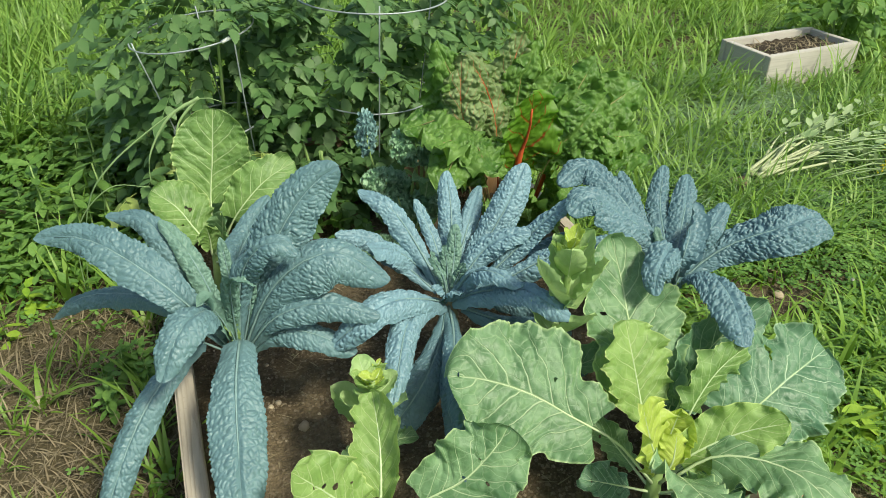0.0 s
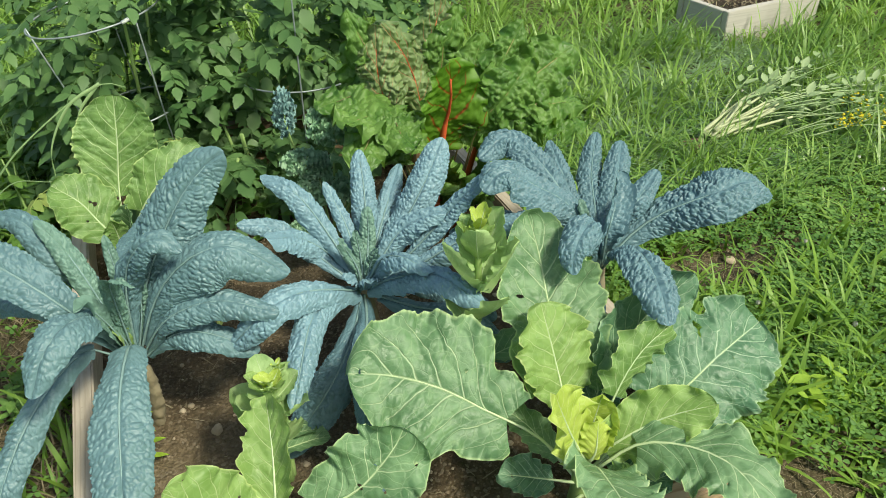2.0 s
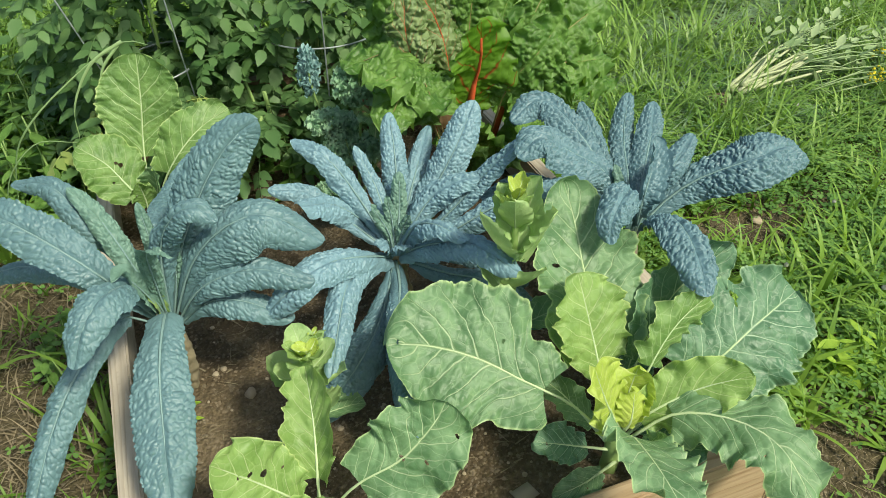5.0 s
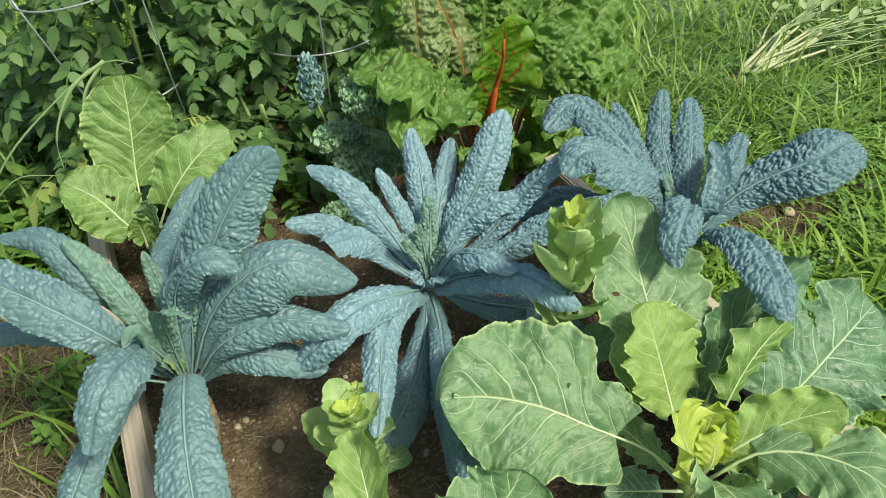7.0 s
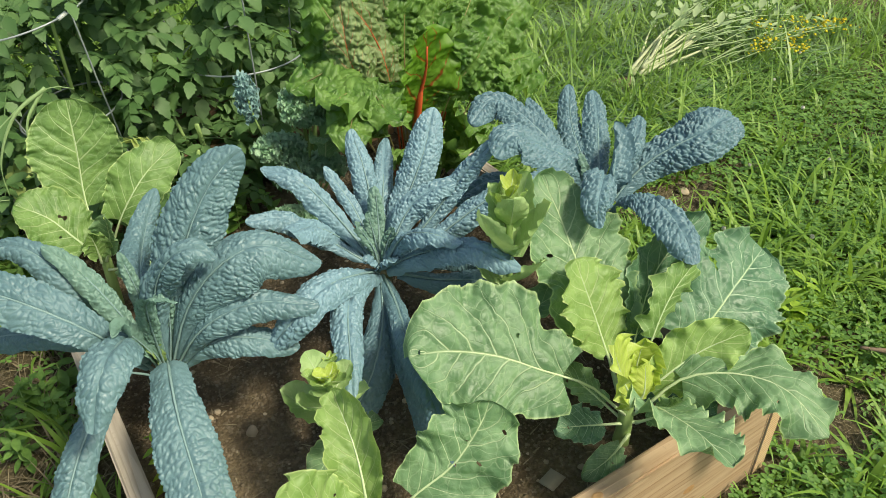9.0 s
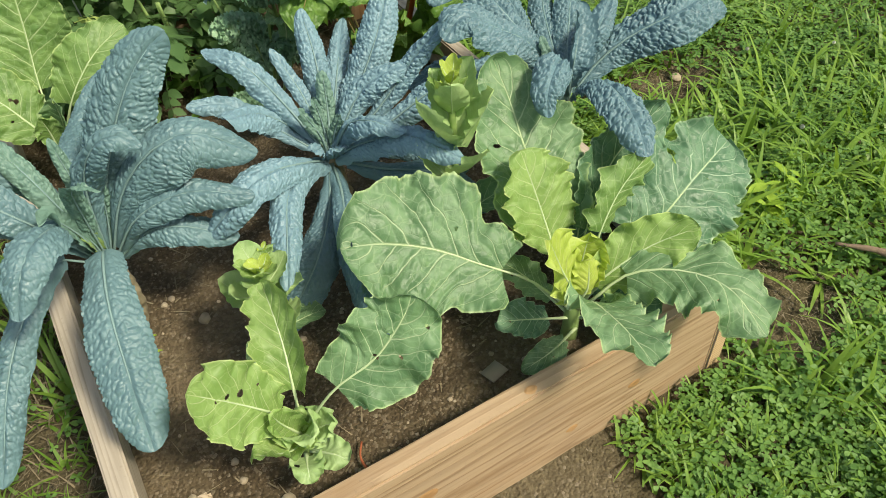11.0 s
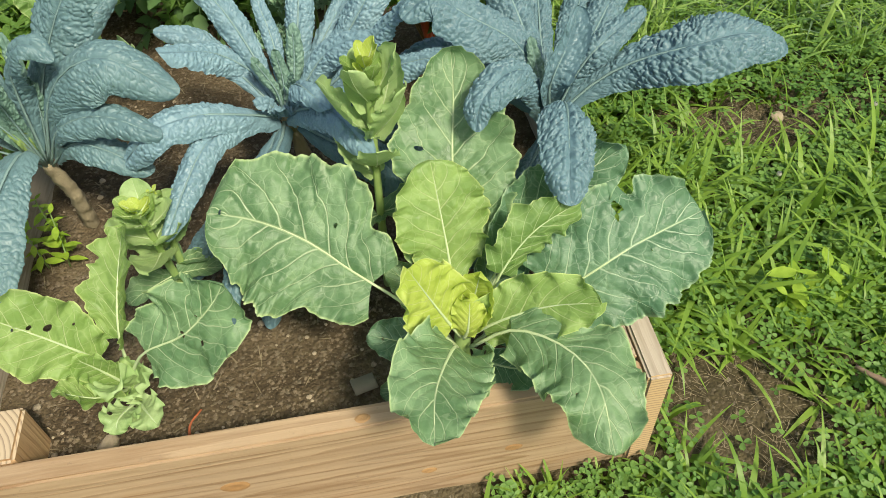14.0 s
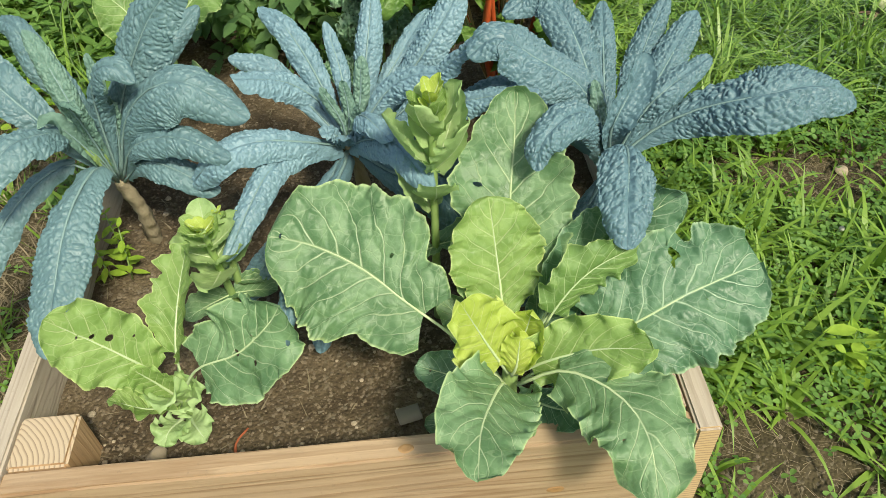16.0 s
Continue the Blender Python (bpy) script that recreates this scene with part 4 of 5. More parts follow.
cleaf(C2, 0.070, M_COLLARD, (0.80, 0.12, 0.17), (0.74, 0.20, 0.25), (0.70, 0.24, 0.28), petiole=0.3)
cleaf(C2, 0.060, M_COLLARD, (0.80, 0.10, 0.19), (0.825, 0.05, 0.25), (0.83, 0.03, 0.285), petiole=0.2, curl=-0.8)
cleaf(C2, 0.055, M_COLLARD, (0.80, 0.11, 0.15), (0.72, 0.08, 0.17), (0.66, 0.08, 0.16), petiole=0.3)
cleaf(C2, 0.095, M_COLLARD_SPRING, (0.82, 0.13, 0.22), (0.868, 0.150, 0.330), (0.918, 0.165, 0.392), (0.990, 0.180, 0.425), petiole=0.42, curl=0.7, face=(0.2, -0.85, 0.4), holes=0, wave=0.012, full=0.5)

C3 = thing("collard_plant", (0.285, 0.140, 0.10), "small collard seedling with a few insect-holed leaves near the front board", "collard plant", "collards in the bed")
part("stem", tube("stem", [(0, 0, 0), (0.003, 0, 0.06), (0.01, 0.01, 0.16)], 0.012, 0.008, M_STEM_GREEN, 8, 8, 0.3), C3)
cleaf(C3, 0.122, M_COLLARD_LIME, (0.29, 0.15, 0.22), (0.255, 0.145, 0.290), (0.212, 0.142, 0.355), (0.160, 0.138, 0.425), petiole=0.25, holes=3, face=(0.4, -0.7, 0.6), curl=-0.25, full=0.42, tip=4.5, torn=((0.25, 0.50, 0.006), (0.1, 0.62, 0.004)))
cleaf(C3, 0.104, M_COLLARD_LIME, (0.29, 0.15, 0.22), (0.300, 0.170, 0.305), (0.312, 0.220, 0.360), (0.322, 0.300, 0.392), petiole=0.30, face=(-0.45, -0.55, 0.7), curl=-1.1, holes=0, full=0.5, tip=4.0)
cleaf(C3, 0.148, M_COLLARD, (0.29, 0.14, 0.22), (0.345, 0.113, 0.318), (0.410, 0.101, 0.358), (0.462, 0.105, 0.408), (0.486, 0.114, 0.440), petiole=0.40, face=(-0.15, -0.65, 0.75), curl=-0.35, holes=4, full=0.5, tip=5.0, notches=((0.72, 0, 0.20, 0.03),))
cleaf(C3, 0.095, M_COLLARD_LIME, (0.285, 0.13, 0.21), (0.255, 0.10, 0.245), (0.205, 0.10, 0.280), petiole=0.1, face=(0.2, 0.4, 0.8), curl=-0.8, holes=0)
cleaf(C3, 0.085, M_COLLARD_PALE, (0.285, 0.14, 0.20), (0.285, 0.115, 0.245), (0.290, 0.085, 0.275), petiole=0.1, curl=-0.9, holes=2, wave=0.014)
cleaf(C3, 0.075, M_COLLARD_PALE, (0.29, 0.14, 0.20), (0.315, 0.12, 0.235), (0.335, 0.10, 0.255), petiole=0.1, curl=-0.9, holes=2, wave=0.014)
cleaf(C3, 0.070, M_COLLARD_LIME, (0.285, 0.14, 0.21), (0.262, 0.135, 0.265), (0.250, 0.120, 0.320), petiole=0.1, curl=-1.0, holes=0, face=(0.3, -0.8, 0.4))
cleaf(C3, 0.065, M_COLLARD_PALE, (0.29, 0.13, 0.17), (0.315, 0.09, 0.195), (0.330, 0.07, 0.190), petiole=0.1, wave=0.014)
cleaf(C3, 0.060, M_COLLARD_PALE, (0.28, 0.13, 0.17), (0.270, 0.09, 0.195), (0.265, 0.07, 0.185), petiole=0.1, wave=0.014)


# ---- bolting greens ----
def bolting(at, top, label, size, seed, wide=0.62, blunt=2.2, steep=1.0):
    """A stem with broad leaves below and a cupped head of small ones."""
    p = thing("bolting_mustard", at, label, "leafy plant", "bolting greens")
    o, e = np.array(at), np.array(top)
    h = e - o
    part("stem", tube("stem", [(0, 0, 0), h * 0.5, h * 0.9], 0.008, 0.006, M_STEM_GREEN, 10, 7, 0.1), p)
    rng = random.Random(seed)
    a = rng.uniform(0, 6)
    tiers = ((2, 0.36, 1.00, 0.5, M_COLLARD), (2, 0.54, 1.05, 1.8, M_COLLARD_PALE), (3, 0.68, 1.00, 2.4, M_COLLARD_PALE), (3, 0.78, 0.78, 2.6, M_COLLARD_PALE), (4, 0.86, 0.50, 2.2, M_COLLARD_LIME), (5, 0.90, 0.32, 2.6, M_COLLARD_YELLOW))
    for n, at_h, r, rise, mt in tiers:
        rise *= steep
        for i in range(n):
            a += 2.399
            d = np.array([math.cos(a), math.sin(a), 0])
            b = o + h * (at_h + rng.uniform(-0.03, 0.03))
            l = size * r * rng.uniform(0.9, 1.2)
            run, up = l / math.hypot(1, rise), l * rise / math.hypot(1, rise)
            m1 = b + d * run * 0.75 + np.array([0, 0, up * 0.50])
            e1 = b + d * run * 1.15 + np.array([0, 0, up * (0.95 if rise > 0.6 else 0.3)])
            leaf(p, [b, m1, e1], l * wide, COLLARD, mt, M_RIB_GREEN, 0.0018, petiole=0.04, curl=-0.7, wave=0.003, tip=blunt, full=0.5, scallop=0.0, n_u=20, n_v=26, face=(-d[0] * 0.6, -d[1] * 0.6, 0.8))
    return p


bolting((0.700, 0.335, 0.105), (0.714, 0.375, 0.600), "tall bolting green with a yellow-green budding top", 0.122, 3, 0.66, 3.2, 0.85)
bolting((0.345, 0.362, 0.105), (0.333, 0.342, 0.400), "small bolting green with pale cupped top leaves", 0.080, 4, 0.85, 4.0, 0.4)
bolting((0.350, 0.372, 0.105), (0.354, 0.382, 0.395), "small side shoot of a bolting green", 0.042, 5, 0.85, 4.0, 0.5)

# ---- chard ----
CH = thing("chard_plant", (0.92, 1.08, 0.10), "Swiss chard with crumpled dark leaves and red stalks", "chard plant")


def chleaf(width, red, *pts, **kw):
    kw.setdefault("petiole", 0.52)
    kw.setdefault("wave", 0.014)
    kw.setdefault("curl", 0.5)
    leaf(CH, pts, width, CHARD, M_CHARD_PALE if red == 2 else M_CHARD_RED if red else M_CHARD, M_STALK_RED if red else M_STALK_PINK, 0.0145 if red is True else 0.004, n_u=48, n_v=160, **kw)


F = (0, -0.85, 0.45)
chleaf(0.185, True, (0.905, 1.03, 0.1), (0.875, 0.94, 0.440), (0.885, 0.91, 0.540), (0.862, 0.86, 0.665), petiole=0.52, face=F, curl=-0.15, wave=0.010, puff=0.45)
chleaf(0.135, 2, (0.9, 1.06, 0.1), (0.868, 1.045, 0.455), (0.846, 1.08, 0.590), (0.785, 1.10, 0.690), face=F, curl=0.8, petiole=0.60)
chleaf(0.120, 2, (0.9, 1.06, 0.1), (0.79, 1.03, 0.46), (0.755, 1.03, 0.575), (0.762, 1.06, 0.700), face=(-0.4, -0.8, 0.4), curl=0.8, petiole=0.60)
chleaf(0.125, 2, (0.92, 1.08, 0.1), (0.907, 1.093, 0.470), (0.912, 1.10, 0.610), (0.950, 1.11, 0.730), face=F, curl=0.8, petiole=0.60)
chleaf(0.150, False, (0.93, 1.03, 0.1), (0.955, 0.93, 0.440), (1.010, 0.89, 0.545), (1.090, 0.91, 0.625), petiole=0.55, face=F, curl=0.3)
chleaf(0.150, False, (0.90, 1.04, 0.1), (0.765, 0.96, 0.500), (0.755, 0.90, 0.520), (0.810, 0.85, 0.475), petiole=0.62, curl=0.5)
chleaf(0.130, False, (0.90, 1.09, 0.1), (0.800, 1.17, 0.400), (0.785, 1.22, 0.520), (0.770, 1.24, 0.640), petiole=0.50, face=F, curl=0.2, puff=0.3)
chleaf(0.117, False, (0.92, 1.08, 0.1), (0.932, 1.08, 0.569), (0.954, 1.08, 0.645), (0.986, 1.1, 0.708), face=F, curl=0.9)
chleaf(0.111, False, (0.9, 1.07, 0.1), (0.763, 1.05, 0.574), (0.732, 1.06, 0.656), (0.698, 1.08, 0.738), face=F, curl=1.0)
chleaf(0.117, False, (0.95, 1.08, 0.1), (1.054, 1.05, 0.502), (1.101, 1.06, 0.588), (1.154, 1.08, 0.659), face=F, curl=0.9)
chleaf(0.195, False, (0.95, 1.06, 0.1), (1.025, 1.0, 0.451), (1.116, 1.02, 0.507), (1.293, 1.06, 0.582), petiole=0.5, face=F, curl=0.3)
part("stalk", tube("stalk", [(-0.02, -0.05, 0.0), (-0.055, -0.125, 0.20), (-0.050, -0.150, 0.33), (-0.034, -0.150, 0.43)], 0.021, 0.009, M_STALK_RED, 14, 10, 0.1, 0.6), CH, "broad orange-red stalk")
part("stalk", tube("stalk", [(0.03, -0.02, 0.0), (0.062, -0.052, 0.18), (0.092, -0.074, 0.325)], 0.013, 0.005, M_STALK_RED, 9, 8, 0.1), CH, "thick red stalk")
chleaf(0.156, False, (0.89, 1.08, 0.1), (0.795, 1.08, 0.504), (0.743, 1.1, 0.581), (0.716, 1.12, 0.66), face=F, curl=0.6)
chleaf(0.169, False, (0.9, 1.04, 0.1), (0.77, 0.98, 0.492), (0.693, 0.93, 0.537), (0.621, 0.86, 0.554))
chleaf(0.163, False, (0.91, 1.03, 0.1), (0.772, 0.95, 0.496), (0.748, 0.88, 0.514), (0.768, 0.82, 0.493))
chleaf(0.156, False, (0.9, 1.03, 0.1), (0.75, 0.95, 0.484), (0.675, 0.88, 0.494), (0.638, 0.82, 0.467))
chleaf(0.143, False, (0.95, 1.05, 0.1), (1.107, 1.0, 0.432), (1.176, 1.0, 0.458), (1.304, 1.02, 0.443))
chleaf(0.130, False, (0.95, 1.05, 0.1), (1.099, 0.98, 0.408), (1.198, 0.98, 0.421), (1.311, 1.0, 0.389))
chleaf(0.111, False, (0.93, 1.1, 0.1), (1.032, 1.12, 0.478), (1.051, 1.14, 0.553), (1.094, 1.18, 0.602), face=F, curl=0.9)
chleaf(0.143, False, (0.9, 1.06, 0.1), (0.754, 1.04, 0.508), (0.659, 1.04, 0.535), (0.599, 1.02, 0.535))
chleaf(0.150, False, (0.95, 1.03, 0.1), (1.03, 0.98, 0.30), (1.000, 0.92, 0.390), (0.955, 0.85, 0.405), petiole=0.4)
chleaf(0.111, False, (0.95, 1.08, 0.1), (1.107, 1.04, 0.467), (1.166, 1.05, 0.532), (1.23, 1.08, 0.589), face=F, curl=0.8)
chleaf(0.104, False, (0.91, 1.08, 0.1), (0.926, 1.1, 0.464), (0.914, 1.12, 0.557), (0.921, 1.14, 0.637), face=F, curl=0.8)

for x, w in ((0.86, 0.15), (0.94, 0.14), (1.04, 0.15)):
    chleaf(w, False, (0.93, 1.05, 0.1), (x * 0.7 + 0.28, 0.99, 0.25), (x, 0.92, 0.335), (x - 0.02, 0.83, 0.355), petiole=0.36, curl=0.3)

# ---- curly kale ----
CK = thing("curly_kale_plant", (0.63, 1.10, 0.10), "small curly kale with tightly frilled blue-green leaves", "kale plant")
def frilled(centre, length, width, count, material, seed, face):
    """A curly leaf: a rib with a dense crowd of small crinkled folds."""
    rng = np.random.default_rng(seed)
    o, c, f = np.array((0.63, 1.10, 0.10)), np.array(centre), unit(np.array(face, float))
    side = unit(np.cross(f, np.array([0.1, 0.0, 1.0])))
    up = np.cross(side, f)
    a, r = rng.uniform(0, 6.283, count), np.sqrt(rng.uniform(0.02, 1, count))
    p = (c - o) + np.outer(r * np.cos(a) * width * 0.5, side) + np.outer(r * np.sin(a) * length * 0.5, up) + np.outer(rng.normal(0, 0.006, count) - 0.02 * r * r, f)
    g = [(i / 4 - 0.5, j / 4 - 0.5) for j in range(5) for i in range(5)]
    tv = np.array([(x, y, 0.30 * math.sin(9 * x + 3) * math.cos(8 * y) + 0.25 * math.sin(13 * y + 5 * x)) for x, y in g])
    tf = np.array([(j * 5 + i, j * 5 + i + 1, j * 5 + i + 6, j * 5 + i + 5) for j in range(4) for i in range(4)])
    v, fc = scatter(tv, tf, p, rng.uniform(0, 6.28, count), rng.uniform(0, 1.0, count), rng.uniform(0.009, 0.019, count), rng.uniform(0, 6.28, count))
    lf = part("leaf", big_mesh("curly_leaf", v, fc, material), CK)
    part("midrib", tube("midrib", [(0, 0, 0.02), (c - o) * np.array([0.6, 0.6, 0.55]), c - o - 0.3 * length * up, c - o + 0.2 * length * up], 0.005, 0.002, M_STEM_GREEN, 10, 6), lf)


frilled((0.634, 1.02, 0.496), 0.100, 0.120, 300, M_CURLY, 1, (0.0, -0.8, 0.6))
frilled((0.555, 1.18, 0.470), 0.120, 0.045, 140, M_CURLY_BLUE, 2, (0.0, -0.9, 0.4))
frilled((0.575, 1.07, 0.385), 0.075, 0.120, 240, M_CURLY, 3, (-0.1, -0.6, 0.8))
frilled((0.595, 1.03, 0.335), 0.090, 0.110, 240, M_CURLY, 4, (0.1, -0.6, 0.8))
frilled((0.670, 1.02, 0.330), 0.080, 0.090, 180, M_CURLY, 5, (0.1, -0.6, 0.8))
frilled((0.545, 0.99, 0.240), 0.070, 0.120, 200, M_CURLY, 6, (-0.1, -0.4, 0.9))
cleaf(CK, 0.075, M_COLLARD, (0.64, 1.08, 0.15), (0.665, 1.02, 0.36), (0.645, 0.985, 0.42), (0.615, 0.955, 0.425), petiole=0.6, curl=0.4, holes=0)


# ---- tomatoes ----
def leaflet_shape():
    """A pointed, toothed leaflet folded along its midrib, 1 long along +x."""
    edge = [(0.0, 0.02), (0.12, 0.18), (0.22, 0.27), (0.29, 0.24), (0.42, 0.33), (0.52, 0.25), (0.64, 0.25), (0.72, 0.17), (0.84, 0.13), (1.0, 0.0)]
    v, f = [], []
    for i, (x, y) in enumerate(edge):
        z = -0.17 * x * x
        v += [(x, 0, z), (x, y, z + 0.25 * y - 0.5 * y * y), (x, -y, z + 0.25 * y - 0.5 * y * y)]
    for i in range(len(edge) - 1):
        a, b = i * 3, i * 3 + 3
        f += [(a, b, b + 1, a + 1), (a, a + 2, b + 2, b)]
    return np.array(v), np.array(f)


LEAFLET = leaflet_shape()


def compound_leaf(name, seed, material, length=0.20, pairs=3):
    """A tomato leaf: a stalk with pairs of leaflets and one at the end."""
    rng = np.random.default_rng(seed)
    pos, yaw, tilt, sc = [], [], [], []
    for k in range(pairs + 1):
        x = length * (0.35 + 0.62 * k / pairs)
        z = 0.05 * (x / length) - 0.16 * (x / length) ** 2 * length * 2
        if k == pairs:
            pos.append((x, 0, z)), yaw.append(rng.uniform(-0.2, 0.2)), tilt.append(0.35), sc.append(0.085)
        else:
            for sgn in (1, -1):
                pos.append((x, 0, z)), yaw.append(sgn * rng.uniform(0.8, 1.25)), tilt.append(rng.uniform(0, 0.5)), sc.append(rng.uniform(0.05, 0.08))
            if k:
                for sgn in (1, -1):
                    pos.append((x - 0.025, 0, z)), yaw.append(sgn * 1.2), tilt.append(0.3), sc.append(0.025)
    v, f = scatter(*LEAFLET, np.array(pos), np.array(yaw), np.array(tilt), np.array(sc))
    xs = np.linspace(0, length, 7)
    stalk, sfaces = [], []
    for i, x in enumerate(xs):
        z = 0.05 * (x / length) - 0.16 * (x / length) ** 2 * length * 2
        for a in (0, 2.1, 4.2):
            stalk.append((x, 0.0022 * math.cos(a), z + 0.0022 * math.sin(a)))
    for i in range(6):
        for k in range(3):
            sfaces.append((i * 3 + k, i * 3 + (k + 1) % 3, i * 3 + 3 + (k + 1) % 3, i * 3 + 3 + k))
    verts = np.concatenate([v, np.array(stalk)])
    faces = np.concatenate([f, np.array(sfaces) + len(v)])
    return big_mesh(name, verts, faces, material)


TOMATO_LEAVES = [compound_leaf("tomato_leaf", s, M_TOMATO, 0.17 + 0.02 * s, 3) for s in range(4)]


def tomato_plant(at, height, radius, count, seed):
    p = thing("tomato_plant", at, "bushy tomato plant with dark toothed leaves in a wire cage", "tomato plant", "tomatoes behind the kale")
    rng = random.Random(seed)
    for k in range(3):
        a = rng.uniform(0, 6.3)
        d = Vector((math.cos(a), math.sin(a), 0)) * radius
        part("stem", tube("stem", [(0, 0, 0), d * 0.3 + Vector((0, 0, height * 0.45)), d * 0.5 + Vector((0, 0, height * 0.95))], 0.007, 0.004, M_STEM_GREEN, 9, 6), p)
    for i in range(count):
        h = height * rng.uniform(0.12, 1.0)
        a = rng.uniform(0, 6.283)
        r = radius * rng.uniform(0.15, 0.85) * (0.75 + 0.5 * (1 - abs(h / height - 0.5)))
        m = pose(r * math.cos(a), r * math.sin(a), h, rng.uniform(-25, 25), rng.uniform(-25, 40), math.degrees(a) + rng.uniform(-50, 50))
        ob = part("leaf", TOMATO_LEAVES[i % 4], p, "", m @ Matrix.Scale(rng.uniform(0.50, 0.80), 4))
    return p


tomato_plant((0.22, 1.70, 0.0), 0.76, 0.27, 260, 1)
tomato_plant((0.62, 1.68, 0.0), 0.80, 0.28, 260, 2)
tomato_plant((0.95, 1.80, 0.0), 0.72, 0.24, 180, 3)
tomato_plant((0.14, 1.90, 0.0), 0.72, 0.24, 170, 4)


for x, y, h, r, n, sd in ((0.36, 1.33, 0.22, 0.17, 34, 11), (0.50, 1.42, 0.26, 0.15, 30, 12), (0.22, 1.45, 0.26, 0.15, 26, 13), (0.78, 1.40, 0.24, 0.14, 22, 14)):
    tomato_plant((x, y, 0.105), h, r, n, sd)

YL = compound_leaf("yellowed_leaf", 8, M_YELLOWED, 0.09, 2)
for x, y, z, a, s in ((0.262, 1.275, 0.400, 30, 0.8), (0.03, 1.72, 0.345, 200, 0.8), (0.04, 1.55, 0.30, 260, 0.8), (-0.05, 1.50, 0.22, 230, 0.9)):
    part("yellowed_leaf", YL, bpy.data.objects["tomato_plant"], "yellowed ageing leaf", pose(x - 0.22, y - 1.70, z, 20, 30, a) @ Matrix.Scale(s, 4))
tuft = thing("grass_tuft", (-0.22, 1.34, 0.0), "tall grass stem with pale blades arching over the collard", "grass")
for r, pts in ((0.0012, ((-0.22, 1.34, -0.02), (-0.17, 1.33, 0.26), (-0.09, 1.30, 0.402), (0.09, 1.30, 0.535), (0.157, 1.30, 0.561), (0.205, 1.29, 0.548))), (0.0014, ((0.15, 1.30, 0.562), (0.07, 1.29, 0.520), (0.012, 1.28, 0.430), (0.002, 1.27, 0.350))), (0.0013, ((0.14, 1.30, 0.555), (0.09, 1.285, 0.500), (0.072, 1.275, 0.410))), (0.0010, ((-0.22, 1.34, -0.02), (-0.20, 1.31, 0.22), (-0.10, 1.26, 0.36), (0.0, 1.22, 0.37)))):
    part("blade", tube("blade", [np.array(q) - np.array((-0.22, 1.34, 0.0)) for q in pts], r, r * 0.3, M_GRASS_PALE, 26, 6, 0.0, 3.6), tuft)

# ---- wire cages ----
def cage(cx, cy, radii, heights, legs, label):
    p = thing("tomato_cage", (cx, cy, 0), label, "plant cage", "tomato cages")
    for r, h in zip(radii, heights):
        pts = [(r * math.cos(a), r * math.sin(a), h) for a in np.linspace(0, 2 * math.pi, 40)]
        part("ring", tube("ring", pts, 0.0024, 0.0024, M_WIRE, 64, 6), p)
    for a in legs:
        c, s = math.cos(a), math.sin(a)
        part("leg", tube("leg", [(radii[0] * 0.72 * c, radii[0] * 0.72 * s, 0), (radii[0] * c, radii[0] * s, heights[0]), (radii[-1] * c, radii[-1] * s, heights[-1] + 0.02)], 0.0022, 0.0022, M_WIRE, 12, 6), p)
    return p


cage(0.270, 1.545, (0.130, 0.168), (0.40, 0.67), (-2.75, -0.95, 1.4), "conical galvanised wire tomato cage leaning round a tomato plant").rotation_euler.y = radians(-9)
cage(0.665, 1.520, (0.180, 0.215), (0.45, 0.74), (-1.75, 0.3, 2.6), "galvanised wire tomato cage standing beside the chard")
part("tape", tube("tape", [(0.229, 1.391, 0.669), (0.250, 1.401, 0.672)], 0.005, 0.005, M_PLASTIC, 3, 8), bpy.data.objects["tomato_cage"], "white tape flag", Matrix.Translation((-0.165, -1.545, 0)))

# ---- the bed behind ----
tb = thing("tomato_bed", (0, 0, 0), "brown wooden bed board behind the kale bed, shade in its dark colour", "raised bed")
# board colour carries the shade behind the plants
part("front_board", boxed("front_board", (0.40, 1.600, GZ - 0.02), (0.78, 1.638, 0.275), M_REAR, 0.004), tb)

# ---- the far box ----
fb = thing("planter_box", (2.89, 2.28, 0), "grey weathered wooden planter box with dark soil", "planter box")
fb.rotation_euler.z = radians(8)
bx0, bx1, by0, by1, bh = 0.0, 0.67, 0.0, 0.33, 0.150
part("long_board", boxed("long_board", (bx0, by0, GZ - 0.02), (bx1, by0 + 0.036, bh), M_GREYWOOD), fb)
part("long_board", boxed("long_board", (bx0, by1 - 0.036, GZ - 0.02), (bx1, by1, bh), M_GREYWOOD), fb)
part("end_board", boxed("end_board", (bx0 + 0.001, by0 + 0.0375, GZ - 0.02), (bx0 + 0.037, by1 - 0.0375, bh - 0.002), M_GREYWOOD_Y), fb)
part("end_board", boxed("end_board", (bx1 - 0.037, by0 + 0.0375, GZ - 0.02), (bx1 - 0.001, by1 - 0.0375, bh - 0.002), M_GREYWOOD_Y), fb)
qv = [(bx0 + 0.03 + (bx1 - bx0 - 0.06) * i / 30, by0 + 0.03 + (by1 - by0 - 0.06) * j / 14, bh - 0.035 + 0.016 * noise.noise(Vector((i * 0.5, j * 0.5, 3)))) for j in range(15) for i in range(31)]
qf = [(j * 31 + i, j * 31 + i + 1, (j + 1) * 31 + i + 1, (j + 1) * 31 + i) for j in range(14) for i in range(30)]
part("soil", mesh("soil", qv, qf, M_DAMP), fb, "dark damp soil with dry litter")
rl = np.random.default_rng(31)
lp = np.stack([rl.uniform(0.05, 0.62, 260), rl.uniform(0.05, 0.26, 260), np.full(260, bh - 0.030) + rl.uniform(-0.004, 0.008, 260)], 1)
